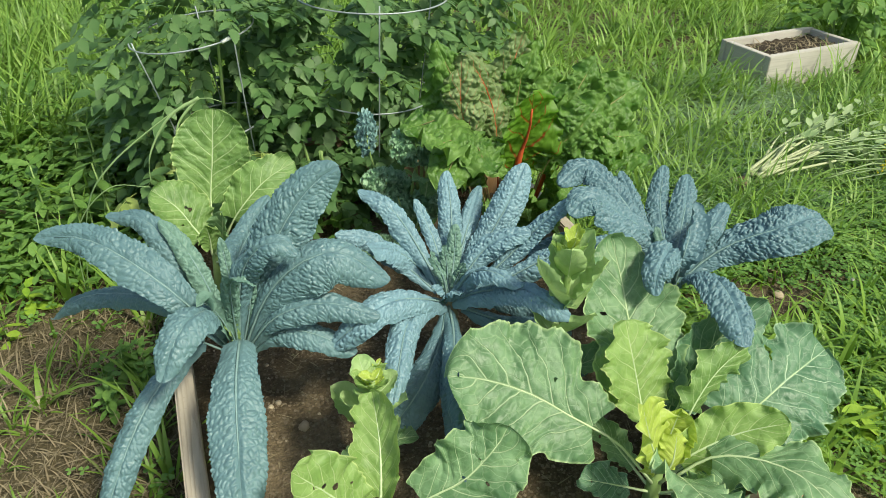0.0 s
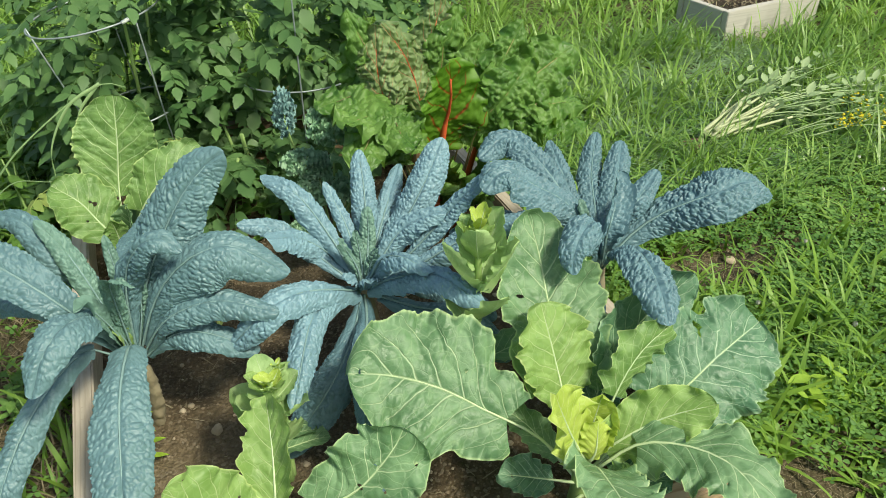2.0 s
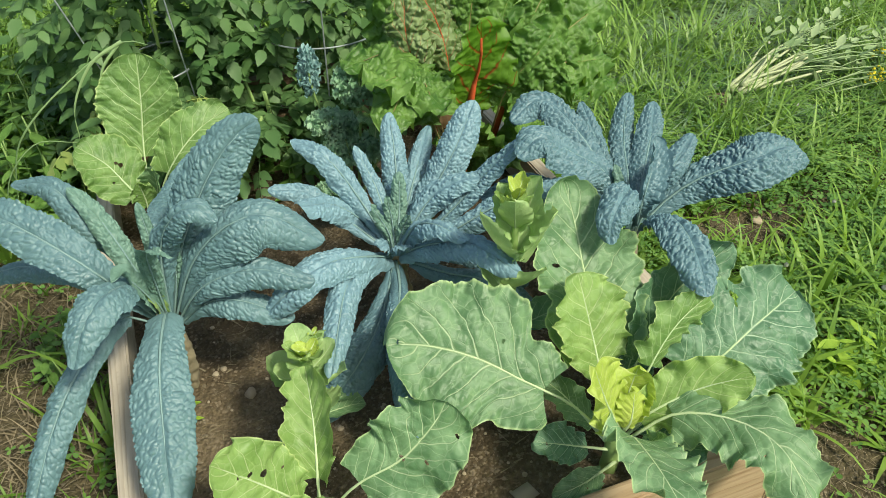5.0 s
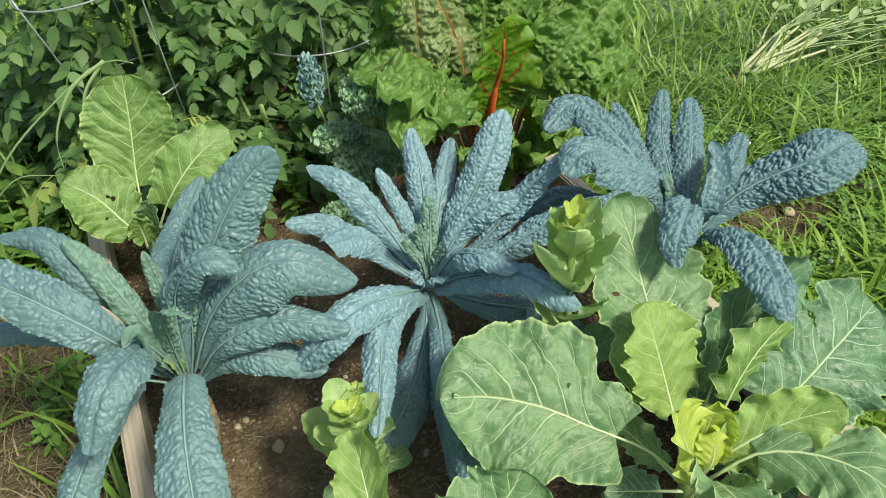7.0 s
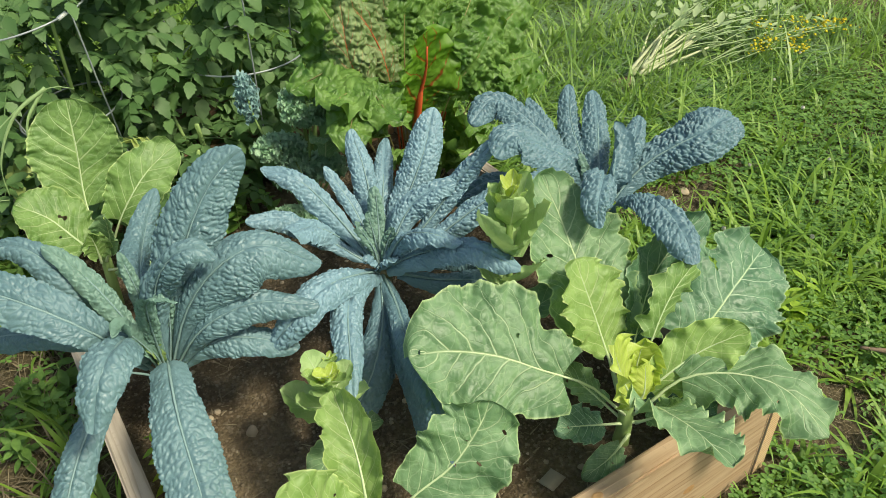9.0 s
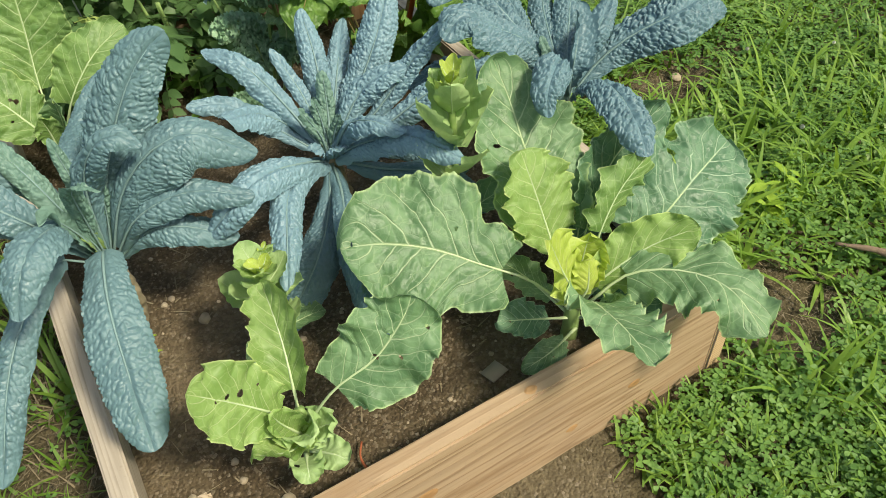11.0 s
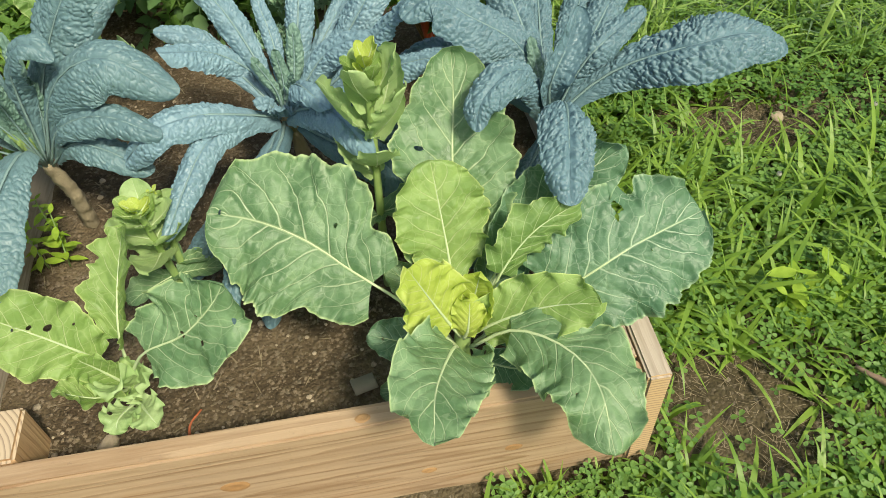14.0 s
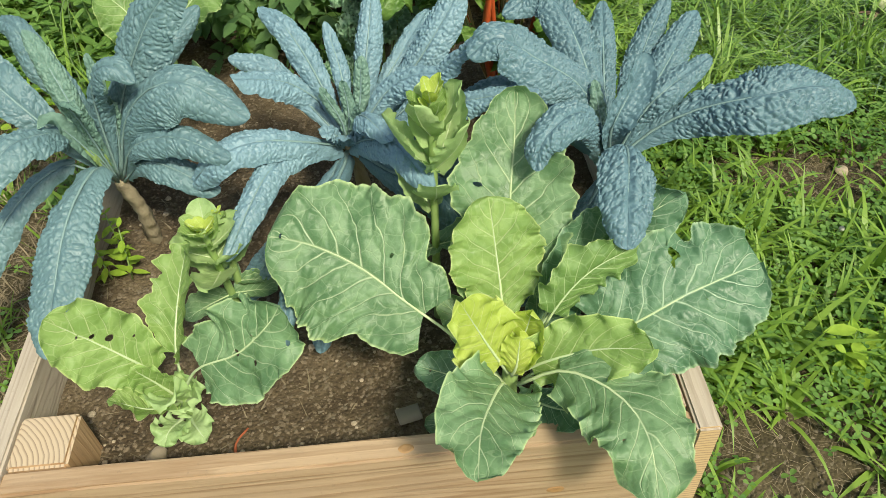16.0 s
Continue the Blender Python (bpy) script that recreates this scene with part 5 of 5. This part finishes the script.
part("litter", big_mesh("litter", *blades(lp, rl.uniform(0.02, 0.07, 260), rl.uniform(0.003, 0.009, 260), rl.uniform(0, 6.28, 260), rl.uniform(1.0, 1.6, 260), rl.uniform(-0.3, 0.4, 260), 2), M_STRAW), fb, "dry straw litter")

bush = thing("leafy_bush", (3.74, 2.72, 0.0), "dark green leafy plant behind the planter box", "bush")
rb = random.Random(8)
BUSH_LEAF = compound_leaf("bush_leaf", 21, M_WEED, 0.16, 3)
for i in range(70):
    a, r, h = rb.uniform(0, 6.283), rb.uniform(0.02, 0.24), rb.uniform(0.06, 0.42)
    part("leaf", BUSH_LEAF, bush, "", pose(r * math.cos(a), r * math.sin(a), h, rb.uniform(-20, 20), rb.uniform(-20, 35), math.degrees(a) + rb.uniform(-40, 40)) @ Matrix.Scale(rb.uniform(0.7, 1.1), 4))
for i in range(4):
    part("stem", tube("stem", [(0, 0, -0.02), (0.05 * math.cos(i * 1.6), 0.05 * math.sin(i * 1.6), 0.2), (0.10 * math.cos(i * 1.6), 0.10 * math.sin(i * 1.6), 0.4)], 0.006, 0.003, M_STEM_GREEN, 7, 5), bush)

# ---- lawn ----
G = np.random.default_rng(7)


def spread(n, x0, x1, y0, y1, keep_bare=0.03, pad=0.01):
    x, y = G.uniform(x0, x1, n), G.uniform(y0, y1, n)
    ok = ~in_beds(x, y, pad) & (G.uniform(0, 1, n) > bare(x, y) * (1 - keep_bare))
    x, y = x[ok], y[ok]
    z = np.array([ground_height(a, b) for a, b in zip(x, y)])
    return np.stack([x, y, z - 0.004], 1)


def clumps(p):
    return np.array([noise.noise(Vector((a * 3.2, b * 3.2, 11.0))) for a, b in p[:, :2]])


def grass(name, p, lo, hi, w, mat, label, lean=0.35, droop=1.1, least=0.0, levels=4):
    n = len(p)
    c = 1 + 0.55 * clumps(p)
    v, f = blades(p, G.uniform(lo, hi, n) * c, G.uniform(0.6, 1.4, n) * w, G.uniform(0, 6.283, n), np.maximum(least, G.uniform(0.0, lean * 2, n)) + G.uniform(0, 0.15, n), G.uniform(0.2, droop * 1.6, n), levels)
    return tagged(new(name, big_mesh(name, v, f, mat)), label, "grass", kind="stuff")


def tufts(name, n, x0, x1, y0, y1, per, lo, hi, w, mat, label, lean=0.5, droop=1.4, keep_bare=0.03, levels=5):
    """Rosettes of arching blades that fan out from one root, combed a little one way from patch to patch."""
    c = spread(n, x0, x1, y0, y1, keep_bare, 0.025)
    k = len(c)
    p = np.repeat(c, per, axis=0)
    m = len(p)
    fan = np.tile(np.linspace(0, 6.283, per, endpoint=False), k) + np.repeat(G.uniform(0, 6.283, k), per) + G.normal(0, 0.35, m)
    p[:, 0] += 0.008 * np.cos(fan)
    p[:, 1] += 0.008 * np.sin(fan)
    comb = np.repeat([5.0 * noise.noise(Vector((a * 0.9, b * 0.9, 4.0))) for a, b in c[:, :2]], per)
    fan = np.arctan2(np.sin(fan) + 0.35 * np.sin(comb), np.cos(fan) + 0.35 * np.cos(comb))
    size = np.repeat(G.uniform(0.65, 1.2, k) * (1 + 0.45 * clumps(c)), per)
    v, f = blades(p, G.uniform(lo, hi, m) * size, G.uniform(0.65, 1.3, m) * w * np.sqrt(size), fan, G.uniform(0.15, lean * 2, m), G.uniform(0.3, droop * 1.5, m), levels)
    return tagged(new(name, big_mesh(name, v, f, mat)), label, "grass", kind="stuff")


grass("lawn_grass", spread(8000, 1.10, 4.6, -0.5, 1.8), 0.05, 0.15, 0.0070, M_GRASS, "mixed green lawn grass beside the bed", 0.6, 1.4)
tufts("rough_grass", 1700, 0.9, 5.2, 1.7, 5.4, 9, 0.16, 0.36, 0.0110, M_GRASS_TALL, "long rough grass round the planter box", 0.75, 1.5)
tufts("meadow_grass", 1500, -2.4, 1.2, 2.2, 5.6, 9, 0.26, 0.50, 0.0120, M_GRASS_TALL, "tall meadow grass behind the tomatoes", 0.40, 1.1)
grass("front_grass", spread(1100, 0.80, 1.2, -0.6, -0.02), 0.03, 0.09, 0.0075, M_GRASS, "grass growing along the front board", 0.5, 1.3)
grass("border_grass", spread(8000, -1.6, 0.0, -0.4, 2.4, 0.03), 0.05, 0.14, 0.007, M_GRASS, "sparse grass along the side board", 0.5, 1.3, levels=3)

tufts("long_grass", 620, 1.15, 3.4, 0.95, 2.5, 8, 0.15, 0.30, 0.0085, M_GRASS_LONG, "long arching grass blades in the lawn", 0.7, 1.5)
tufts("edge_grass", 110, 1.13, 1.42, 0.22, 1.5, 7, 0.10, 0.21, 0.0150, M_GRASS_BROAD, "broad grass growing against the side board", 0.65, 1.7)
tufts("broad_grass", 1150, 1.16, 4.2, -0.5, 3.2, 7, 0.06, 0.16, 0.0125, M_GRASS_BROAD, "rosettes of broad bright grass among the clover", 0.62, 1.2)
tufts("corner_grass", 280, 1.14, 2.3, -0.5, 0.75, 8, 0.08, 0.19, 0.0115, M_GRASS_BROAD, "thick broad grass beside the corner of the bed", 0.7, 1.6)
tufts("broad_border_grass", 230, -1.8, -0.03, 0.5, 3.0, 8, 0.10, 0.24, 0.0120, M_GRASS_BROAD, "broad grass blades along the weedy border", 0.45, 1.2)
tufts("sparse_tufts", 190, -0.9, -0.04, -0.1, 1.1, 8, 0.04, 0.11, 0.0070, M_GRASS, "small grass tufts on the bare border", 0.6, 1.0, 0.6)

grass("flattened_grass", spread(8500, 1.30, 3.1, 1.15, 2.5, 0.3), 0.12, 0.28, 0.0090, M_GRASS_FLAT, "pale trampled grass lying flat", 0.62, 0.5, 1.15)

CLOVER_V = [(0, 0, 0), (0.30, 0.24, 0.06), (0.72, 0.36, 0.05), (0.98, 0.16, 0.0), (0.92, 0.0, -0.02), (0.98, -0.16, 0.0), (0.72, -0.36, 0.05), (0.30, -0.24, 0.06), (0.5, 0.0, -0.03)]
CLOVER_F = [(0, 8, 2, 1), (8, 4, 3, 2), (0, 7, 6, 8), (8, 6, 5, 4)]


def clover(name, p, size, height, label):
    n = len(p)
    top = p + np.stack([G.normal(0, 0.01, n), G.normal(0, 0.01, n), G.uniform(0.35, 1.0, n) * height], 1)
    yaw, tilt, sc, td = G.uniform(0, 6.283, n), G.uniform(0, 0.5, n), G.uniform(0.6, 1.25, n) * size, G.uniform(0, 6.283, n)
    vs, fs, k = [], [], 0
    for a in (0, 2.094, 4.189):
        v, f = scatter(CLOVER_V, CLOVER_F, top, yaw + a, tilt, sc, td)
        vs.append(v), fs.append(f + k)
        k += len(v)
    v, f = np.concatenate(vs), np.concatenate(fs)
    return tagged(new(name, big_mesh(name, v, f, M_CLOVER)), label, "clover", kind="stuff")


for gx0, gx1, gy0, gy1, gn in ((-4.5, -1.4, -2.5, 5.5, 7000), (4.4, 7.0, -2.5, 5.5, 6000), (-1.6, 4.6, -3.0, -0.45, 7000), (-3.0, 6.5, 5.3, 8.5, 6000)):
    grass("outer_grass", spread(gn, gx0, gx1, gy0, gy1), 0.10, 0.24, 0.016, M_GRASS_LONG, "rough grass round the garden", 0.5, 1.3, levels=3)
clover("clover", spread(17000, 1.10, 2.9, -0.5, 1.6), 0.0140, 0.062, "low white clover with round leaflets in the lawn")
clover("clover_front", spread(1500, 0.82, 1.15, -0.6, -0.02), 0.0125, 0.040, "clover growing along the front board")
grass("dry_border_grass", spread(6500, -0.95, 0.0, -0.35, 1.25, 0.9), 0.03, 0.085, 0.0032, M_STRAW, "short dry grass on the bare border", 0.75, 1.2)
clover("clover_border", spread(2600, -1.2, 0.0, -0.2, 1.9, 0.05), 0.015, 0.05, "scattered clover in the bare border")
p = spread(16, 1.3, 3.2, 0.0, 1.8)
tv = [(0.5 * math.cos(a) * math.cos(b), 0.5 * math.sin(a) * math.cos(b), 0.5 * math.sin(b)) for b in (-0.9, 0, 0.9) for a in np.linspace(0, 6.283, 9)[:-1]]
tf = [(j * 8 + i, j * 8 + (i + 1) % 8, j * 8 + 8 + (i + 1) % 8, j * 8 + 8 + i) for j in range(2) for i in range(8)]
v, f = scatter(tv, tf, p + np.array([0, 0, 0.07]), G.uniform(0, 6, len(p)), G.uniform(0, 0.4, len(p)), G.uniform(0.009, 0.014, len(p)))
tagged(new("clover_flowers", big_mesh("clover_flowers", v, f, M_FLOWER)), "small white clover flower heads above the lawn", "flowers", kind="stuff")

# straw and litter on bare earth
xs, ys = G.uniform(-0.8, 2.9, 50000), G.uniform(-0.3, 2.3, 50000)
ok = (bare(xs, ys) > 0.3) & ~in_beds(xs, ys)
sp = np.stack([xs[ok], ys[ok], np.array([ground_height(a, b) for a, b in zip(xs[ok], ys[ok])]) + 0.003], 1)
n = len(sp)
v, f = blades(sp, G.uniform(0.008, 0.042, n), G.uniform(0.0004, 0.0009, n), G.uniform(0, 6.283, n), G.uniform(1.3, 1.65, n), G.uniform(-0.1, 0.15, n), 2)
tagged(new("straw", big_mesh("straw", v, f, M_STRAW)), "dry straw and dead grass on the bare patches", "straw", kind="stuff")

# ---- broad-leaved weeds ----
OVAL_EDGE = [(0.0, 0.02), (0.15, 0.14), (0.35, 0.22), (0.55, 0.22), (0.75, 0.15), (0.9, 0.07), (1.0, 0.0)]
ov = np.array([q for x, y in OVAL_EDGE for q in ((x, 0, -0.14 * x * x), (x, y, 0.05 - 0.14 * x * x), (x, -y, 0.05 - 0.14 * x * x))])
of = np.array([q for i in range(6) for q in ((i * 3, i * 3 + 3, i * 3 + 4, i * 3 + 1), (i * 3, i * 3 + 2, i * 3 + 5, i * 3 + 3))])


OVAL = {m.name: big_mesh("weed_leaf", ov, of, m) for m in (M_WEED, M_WEED_LIME)}
WEEDS, WEEDS_SMALL, WEEDS_LIME = (0.21, 0.080, 6, M_WEED), (0.07, 0.046, 5, M_WEED), (0.07, 0.075, 4, M_WEED_LIME)
STEM = tube("weed_stem", [(0, 0, 0), (0.004, 0.002, 0.5), (0, 0, 1)], 0.018, 0.010, M_STEM_GREEN, 5, 5)


def weed(x, y, kind, scale, seed, label):
    height, leaf_len, pairs, material = kind
    rng = random.Random(seed * 13 + 1)
    p = thing("weed", (x, y, ground_height(x, y)), label, "weed", "broad-leaved weeds")
    p.matrix_basis = pose(x, y, ground_height(x, y), rng.uniform(-8, 8), rng.uniform(-8, 8), seed * 77.0) @ Matrix.Scale(scale, 4)
    part("stem", STEM, p, "", Matrix.Diagonal((height * 0.9, height * 0.9, height, 1)))
    for k in range(pairs):
        z = height * (0.15 + 0.85 * k / (pairs - 1))
        for s in (0, 180):
            size = leaf_len * rng.uniform(0.6, 1.1) * (1 - 0.45 * k / pairs)
            part("leaf", OVAL[material.name], p, "", pose(0, 0, z, rng.uniform(-15, 15), rng.uniform(-25, 25) - (22 if k == pairs - 1 else 0), k * 90 + s + rng.uniform(-20, 20)) @ Matrix.Scale(size, 4))
    return p


rw = random.Random(5)
for i in range(140):
    x, y = rw.uniform(-1.5, 0.10), rw.uniform(1.55, 2.7)
    weed(x, y, WEEDS, rw.uniform(0.7, 1.5), i, "leafy broad-leaved weed in the rough grass")
for i in range(75):
    x, y = rw.uniform(-1.0, -0.03), rw.uniform(1.36, 1.9)
    weed(x, y, WEEDS_SMALL, rw.uniform(0.7, 1.5), i, "small broad-leaved weed beside the board")
for i in range(16):
    x, y = rw.uniform(-0.17, -0.04), rw.uniform(0.82, 1.04)
    weed(x, y, WEEDS_SMALL, rw.uniform(0.8, 1.4), i + 11, "small broad-leaved weed against the side board")
for i in range(45):
    x, y = rw.uniform(1.15, 3.4), rw.uniform(0.0, 2.2)
    if not 1.15 < x < 1.45 or y > 0.3:
        weed(x, y, WEEDS_SMALL, rw.uniform(0.6, 1.2), i + 3, "small broad-leaved weed in the lawn")
for x, y, s in ((-0.40, 1.19, 1.2), (-0.46, 1.14, 0.9), (-0.36, 1.34, 1.1), (1.47, 0.24, 1.2), (1.53, 0.25, 1.1), (1.44, 0.21, 0.9), (1.58, 0.23, 0.9)):
    weed(x, y, WEEDS_LIME, s, int(x * 100) % 7 + 1, "bright yellow-green weed with oval leaves")
for i in range(16):
    x, y = rw.uniform(0.26, 0.70), rw.uniform(1.16, 1.47)
    ob = weed(x, y, WEEDS_SMALL, rw.uniform(1.0, 2.0), i + 5, "small leafy weed in the shaded bed soil")
    ob.location.z = soil_height(x, y)
for x, y in ((0.070, 0.500), (0.092, 0.545), (0.108, 0.500)):
    ob = weed(x, y, (0.13, 0.038, 8, M_WEED_LIME), 1.0, int(x * 1000) % 9, "upright lime-green weed growing in the bed soil")
    ob.location.z = soil_height(x, y)

# a low carpet of small weed leaves under the taller ones
wx, wy = G.uniform(-1.7, -0.03, 9000), G.uniform(1.30, 2.9, 9000)
keep = G.uniform(0, 1, 9000) > 1.1 * bare(wx, wy)
wx, wy = wx[keep], wy[keep]
wz = np.array([ground_height(a, b) for a, b in zip(wx, wy)]) + G.uniform(0.02, 0.11, len(wx)) * np.clip((wy - 0.7) * 1.3, 0.35, 1.6)
wn2 = len(wx)
v, f = scatter(ov, of, np.stack([wx, wy, wz], 1), G.uniform(0, 6.283, wn2), G.uniform(-0.6, 0.6, wn2), G.uniform(0.025, 0.060, wn2))
tagged(new("weed_carpet", big_mesh("weed_carpet", v, f, M_WEED)), "dense low carpet of small green weed leaves", "weeds", kind="stuff")

# ---- pulled weeds ----
pw = thing("pulled_weeds", (2.07, 1.38, 0.0), "heap of pulled weeds with blanched white stalks on the grass", "weeds")
for i in range(20):
    a = radians(rw.uniform(-14, 36))
    l = rw.uniform(0.40, 0.90)
    d = Vector((math.cos(a), math.sin(a), 0))
    s = Vector((rw.uniform(-0.03, 0.05), rw.uniform(-0.03, 0.03), rw.uniform(0.02, 0.07)))
    m1 = s + d * l * 0.36 + Vector((0, 0, rw.uniform(0.04, 0.09)))
    st = part("stalk", tube("stalk", [s, s + d * l * 0.18 + Vector((0, 0, 0.03)), m1], 0.0080, 0.004, M_ROOTWHITE, 8, 6), pw)
    part("shoot", tube("shoot", [m1, m1 + d * l * 0.36, s + d * l * 1.1 + Vector((0, 0, rw.uniform(-0.01, 0.06)))], 0.003, 0.0015, M_WILT, 8, 5), st)
    for k in range(9):
        q = s + d * l * rw.uniform(0.45, 1.15) + Vector((0, 0, rw.uniform(0.02, 0.10)))
        me = big_mesh("wilted_leaf", *scatter(ov, of, np.array([q]), np.array([a + rw.uniform(-1.1, 1.1)]), np.array([rw.uniform(-0.9, 1.1)]), np.array([rw.uniform(0.030, 0.065)])), M_WILT)
        part("leaf", me, st)
for i in range(8):
    a = rw.uniform(2.2, 4.2)
    part("root", tube("root", [(0, 0, 0.04), (0.04 * math.cos(a), 0.04 * math.sin(a), 0.03), (0.09 * math.cos(a), 0.08 * math.sin(a), 0.015)], 0.003, 0.001, M_STICK, 6, 5), pw)

bv = np.array([(math.cos(a) * c, math.sin(a) * c, s) for c, s in ((0.5, -0.4), (1.0, 0.2), (0.0, 0.3)) for a in (0.3, 1.87, 3.44, 5.01)])
bf = np.array([(j * 4 + i, j * 4 + (i + 1) % 4, j * 4 + 4 + (i + 1) % 4, j * 4 + 4 + i) for j in range(2) for i in range(4)])
for fx, fy in ((2.72, 1.33), (2.62, 1.22), (2.77, 1.19), (2.92, 1.20), (2.53, 1.19), (2.67, 1.12), (2.84, 1.26), (2.98, 1.15)):
    q = np.array([fx - 2.07, fy - 1.38, 0.09])
    sh = part("shoot", tube("shoot", [q * np.array([0.55, 0.55, 0.5]), q * 0.8 + np.array([0, 0, 0.02]), q], 0.003, 0.0015, M_WILT, 8, 5), pw)
    fp = q + np.stack([G.normal(0, 0.030, 26), G.normal(0, 0.022, 26), G.uniform(-0.01, 0.03, 26)], 1)
    part("flowers", big_mesh("flowers", *scatter(bv, bf, fp, G.uniform(0, 6, 26), G.uniform(0, 0.9, 26), G.uniform(0.004, 0.008, 26)), M_YELLOW), sh, "small yellow flowers")

# ---- sticks, stones, litter ----
st = tagged(new("stick", tube("stick", [(-0.80, 2.02, 0.02), (-0.49, 1.88, 0.03), (-0.26, 1.76, 0.02)], 0.012, 0.009, M_STICK, 14, 8, 0.3)), "dry brown stick lying in the weeds", "stick")
st2 = tagged(new("stick", tube("stick", [(1.505, 0.068, 0.008), (1.552, 0.002, 0.016), (1.578, -0.055, 0.014), (1.588, -0.115, 0.004)], 0.004, 0.013, M_STICK, 16, 9, 0.5)), "short weathered piece of wood in the clover", "stick")
tagged(new("twig", tube("twig", [(0.36, 0.065, SOIL + 0.01), (0.356, 0.10, SOIL + 0.015), (0.372, 0.13, SOIL + 0.01)], 0.0028, 0.0016, M_TWIG, 9, 6, 0.3)), "thin rust-red twig on the soil", "twig")


def stone_mesh(seed, squash):
    bm = bmesh.new()
    bmesh.ops.create_icosphere(bm, subdivisions=2, radius=1)
    for v in bm.verts:
        v.co *= 1 + 0.35 * noise.noise(v.co * 1.3 + Vector((seed * 9, 0, 0)))
        v.co.z *= squash
    me = bpy.data.meshes.new("pebble")
    bm.to_mesh(me)
    bm.free()
    me.polygons.foreach_set("use_smooth", [True] * len(me.polygons))
    me.materials.append(M_STONE)
    return me


cv = np.array([(1, 0, 0), (-0.8, 0.2, 0), (0, 1, 0.1), (0.1, -0.9, 0), (0.15, 0.1, 1), (0, 0, -1)])
cf = np.array([(0, 2, 4), (2, 1, 4), (1, 3, 4), (3, 0, 4), (2, 0, 5), (1, 2, 5), (3, 1, 5), (0, 3, 5)])
xs, ys = G.uniform(0.05, 1.05, 20000), 0.05 + 1.40 * G.uniform(0, 1, 20000) ** 1.35
zs = np.array([soil_height(a, b) for a, b in zip(xs, ys)])
v, f = scatter(cv * np.array([1, 0.8, 0.6]), cf, np.stack([xs, ys, zs], 1), G.uniform(0, 6.3, 20000), G.uniform(0, 0.6, 20000), 0.0012 + 0.0052 * G.uniform(0, 1, 20000) ** 3.5)
tagged(new("soil_crumbs", big_mesh("soil_crumbs", v, f, M_CRUMB, False)), "loose crumbs of earth and grit on the bed soil", "soil", kind="stuff")
tagged(new("shard", boxed("shard", (-0.020, -0.016, 0), (0.020, 0.016, 0.002), M_SHARD, 0.0008, wobble=0.0012)), "flat grey shard lying on the soil", "shard").matrix_basis = pose(0.636, 0.128, soil_height(0.636, 0.128) + 0.003, -2, 2, 15)
STONES = [stone_mesh(s, q) for s, q in ((1, 0.5), (2, 0.7), (3, 0.6), (4, 0.35))]
for i in range(200):
    x, y = rw.uniform(0.06, 1.04), rw.uniform(0.06, 1.0)
    r = rw.choice((0.0025, 0.003, 0.003, 0.004, 0.005, 0.007))
    ob = tagged(new("pebble", STONES[i % 4]), "small pale pebble on the bed soil", "pebble", "pebbles on the soil")
    ob.matrix_basis = pose(x, y, soil_height(x, y) + r * 0.2, 0, 0, i * 40) @ Matrix.Scale(r, 4)
for x, y, r, lab in ((0.225, 0.10, 0.018, "tan stone beside the corner post"), (0.239, 0.545, 0.012, "pale stone on the soil")):
    ob = tagged(new("stone", STONES[3 if r > 0.02 else 1]), lab, "stone")
    ob.matrix_basis = pose(x, y, soil_height(x, y) + r * 0.2, 0, 0, 20) @ Matrix.Scale(r, 4)
for x, y, r in ((-0.32, 0.93, 0.022), (1.70, 0.775, 0.018)):
    ob = tagged(new("stone", STONES[0]), "pale stone on the bare earth", "stone")
    ob.matrix_basis = pose(x, y, ground_height(x, y) + r * 0.3, 0, 0, 50) @ Matrix.Scale(r, 4)
lx, ly = G.uniform(0.06, 1.04, 420), G.uniform(0.06, 1.45, 420)
lp = np.stack([lx, ly, np.array([soil_height(a, b) for a, b in zip(lx, ly)]) + 0.003], 1)
tagged(new("soil_litter", big_mesh("soil_litter", *blades(lp, G.uniform(0.008, 0.045, 420), G.uniform(0.0008, 0.003, 420), G.uniform(0, 6.28, 420), G.uniform(1.3, 1.6, 420), G.uniform(-0.1, 0.3, 420), 3), M_STRAW)), "bits of straw and dead leaf on the bed soil", "litter", kind="stuff")
dead = thing("dead_leaf", (0.285, 0.83, soil_height(0.285, 0.83)), "yellowed dead leaf lying on the soil", "leaf")
leaf(dead, [(0.272, 0.80, 0.135), (0.285, 0.83, 0.150), (0.296, 0.87, 0.140)], 0.042, COLLARD, M_YELLOWED, M_STRAW, 0.002, petiole=0.05, curl=-0.9, n_u=16, n_v=24)
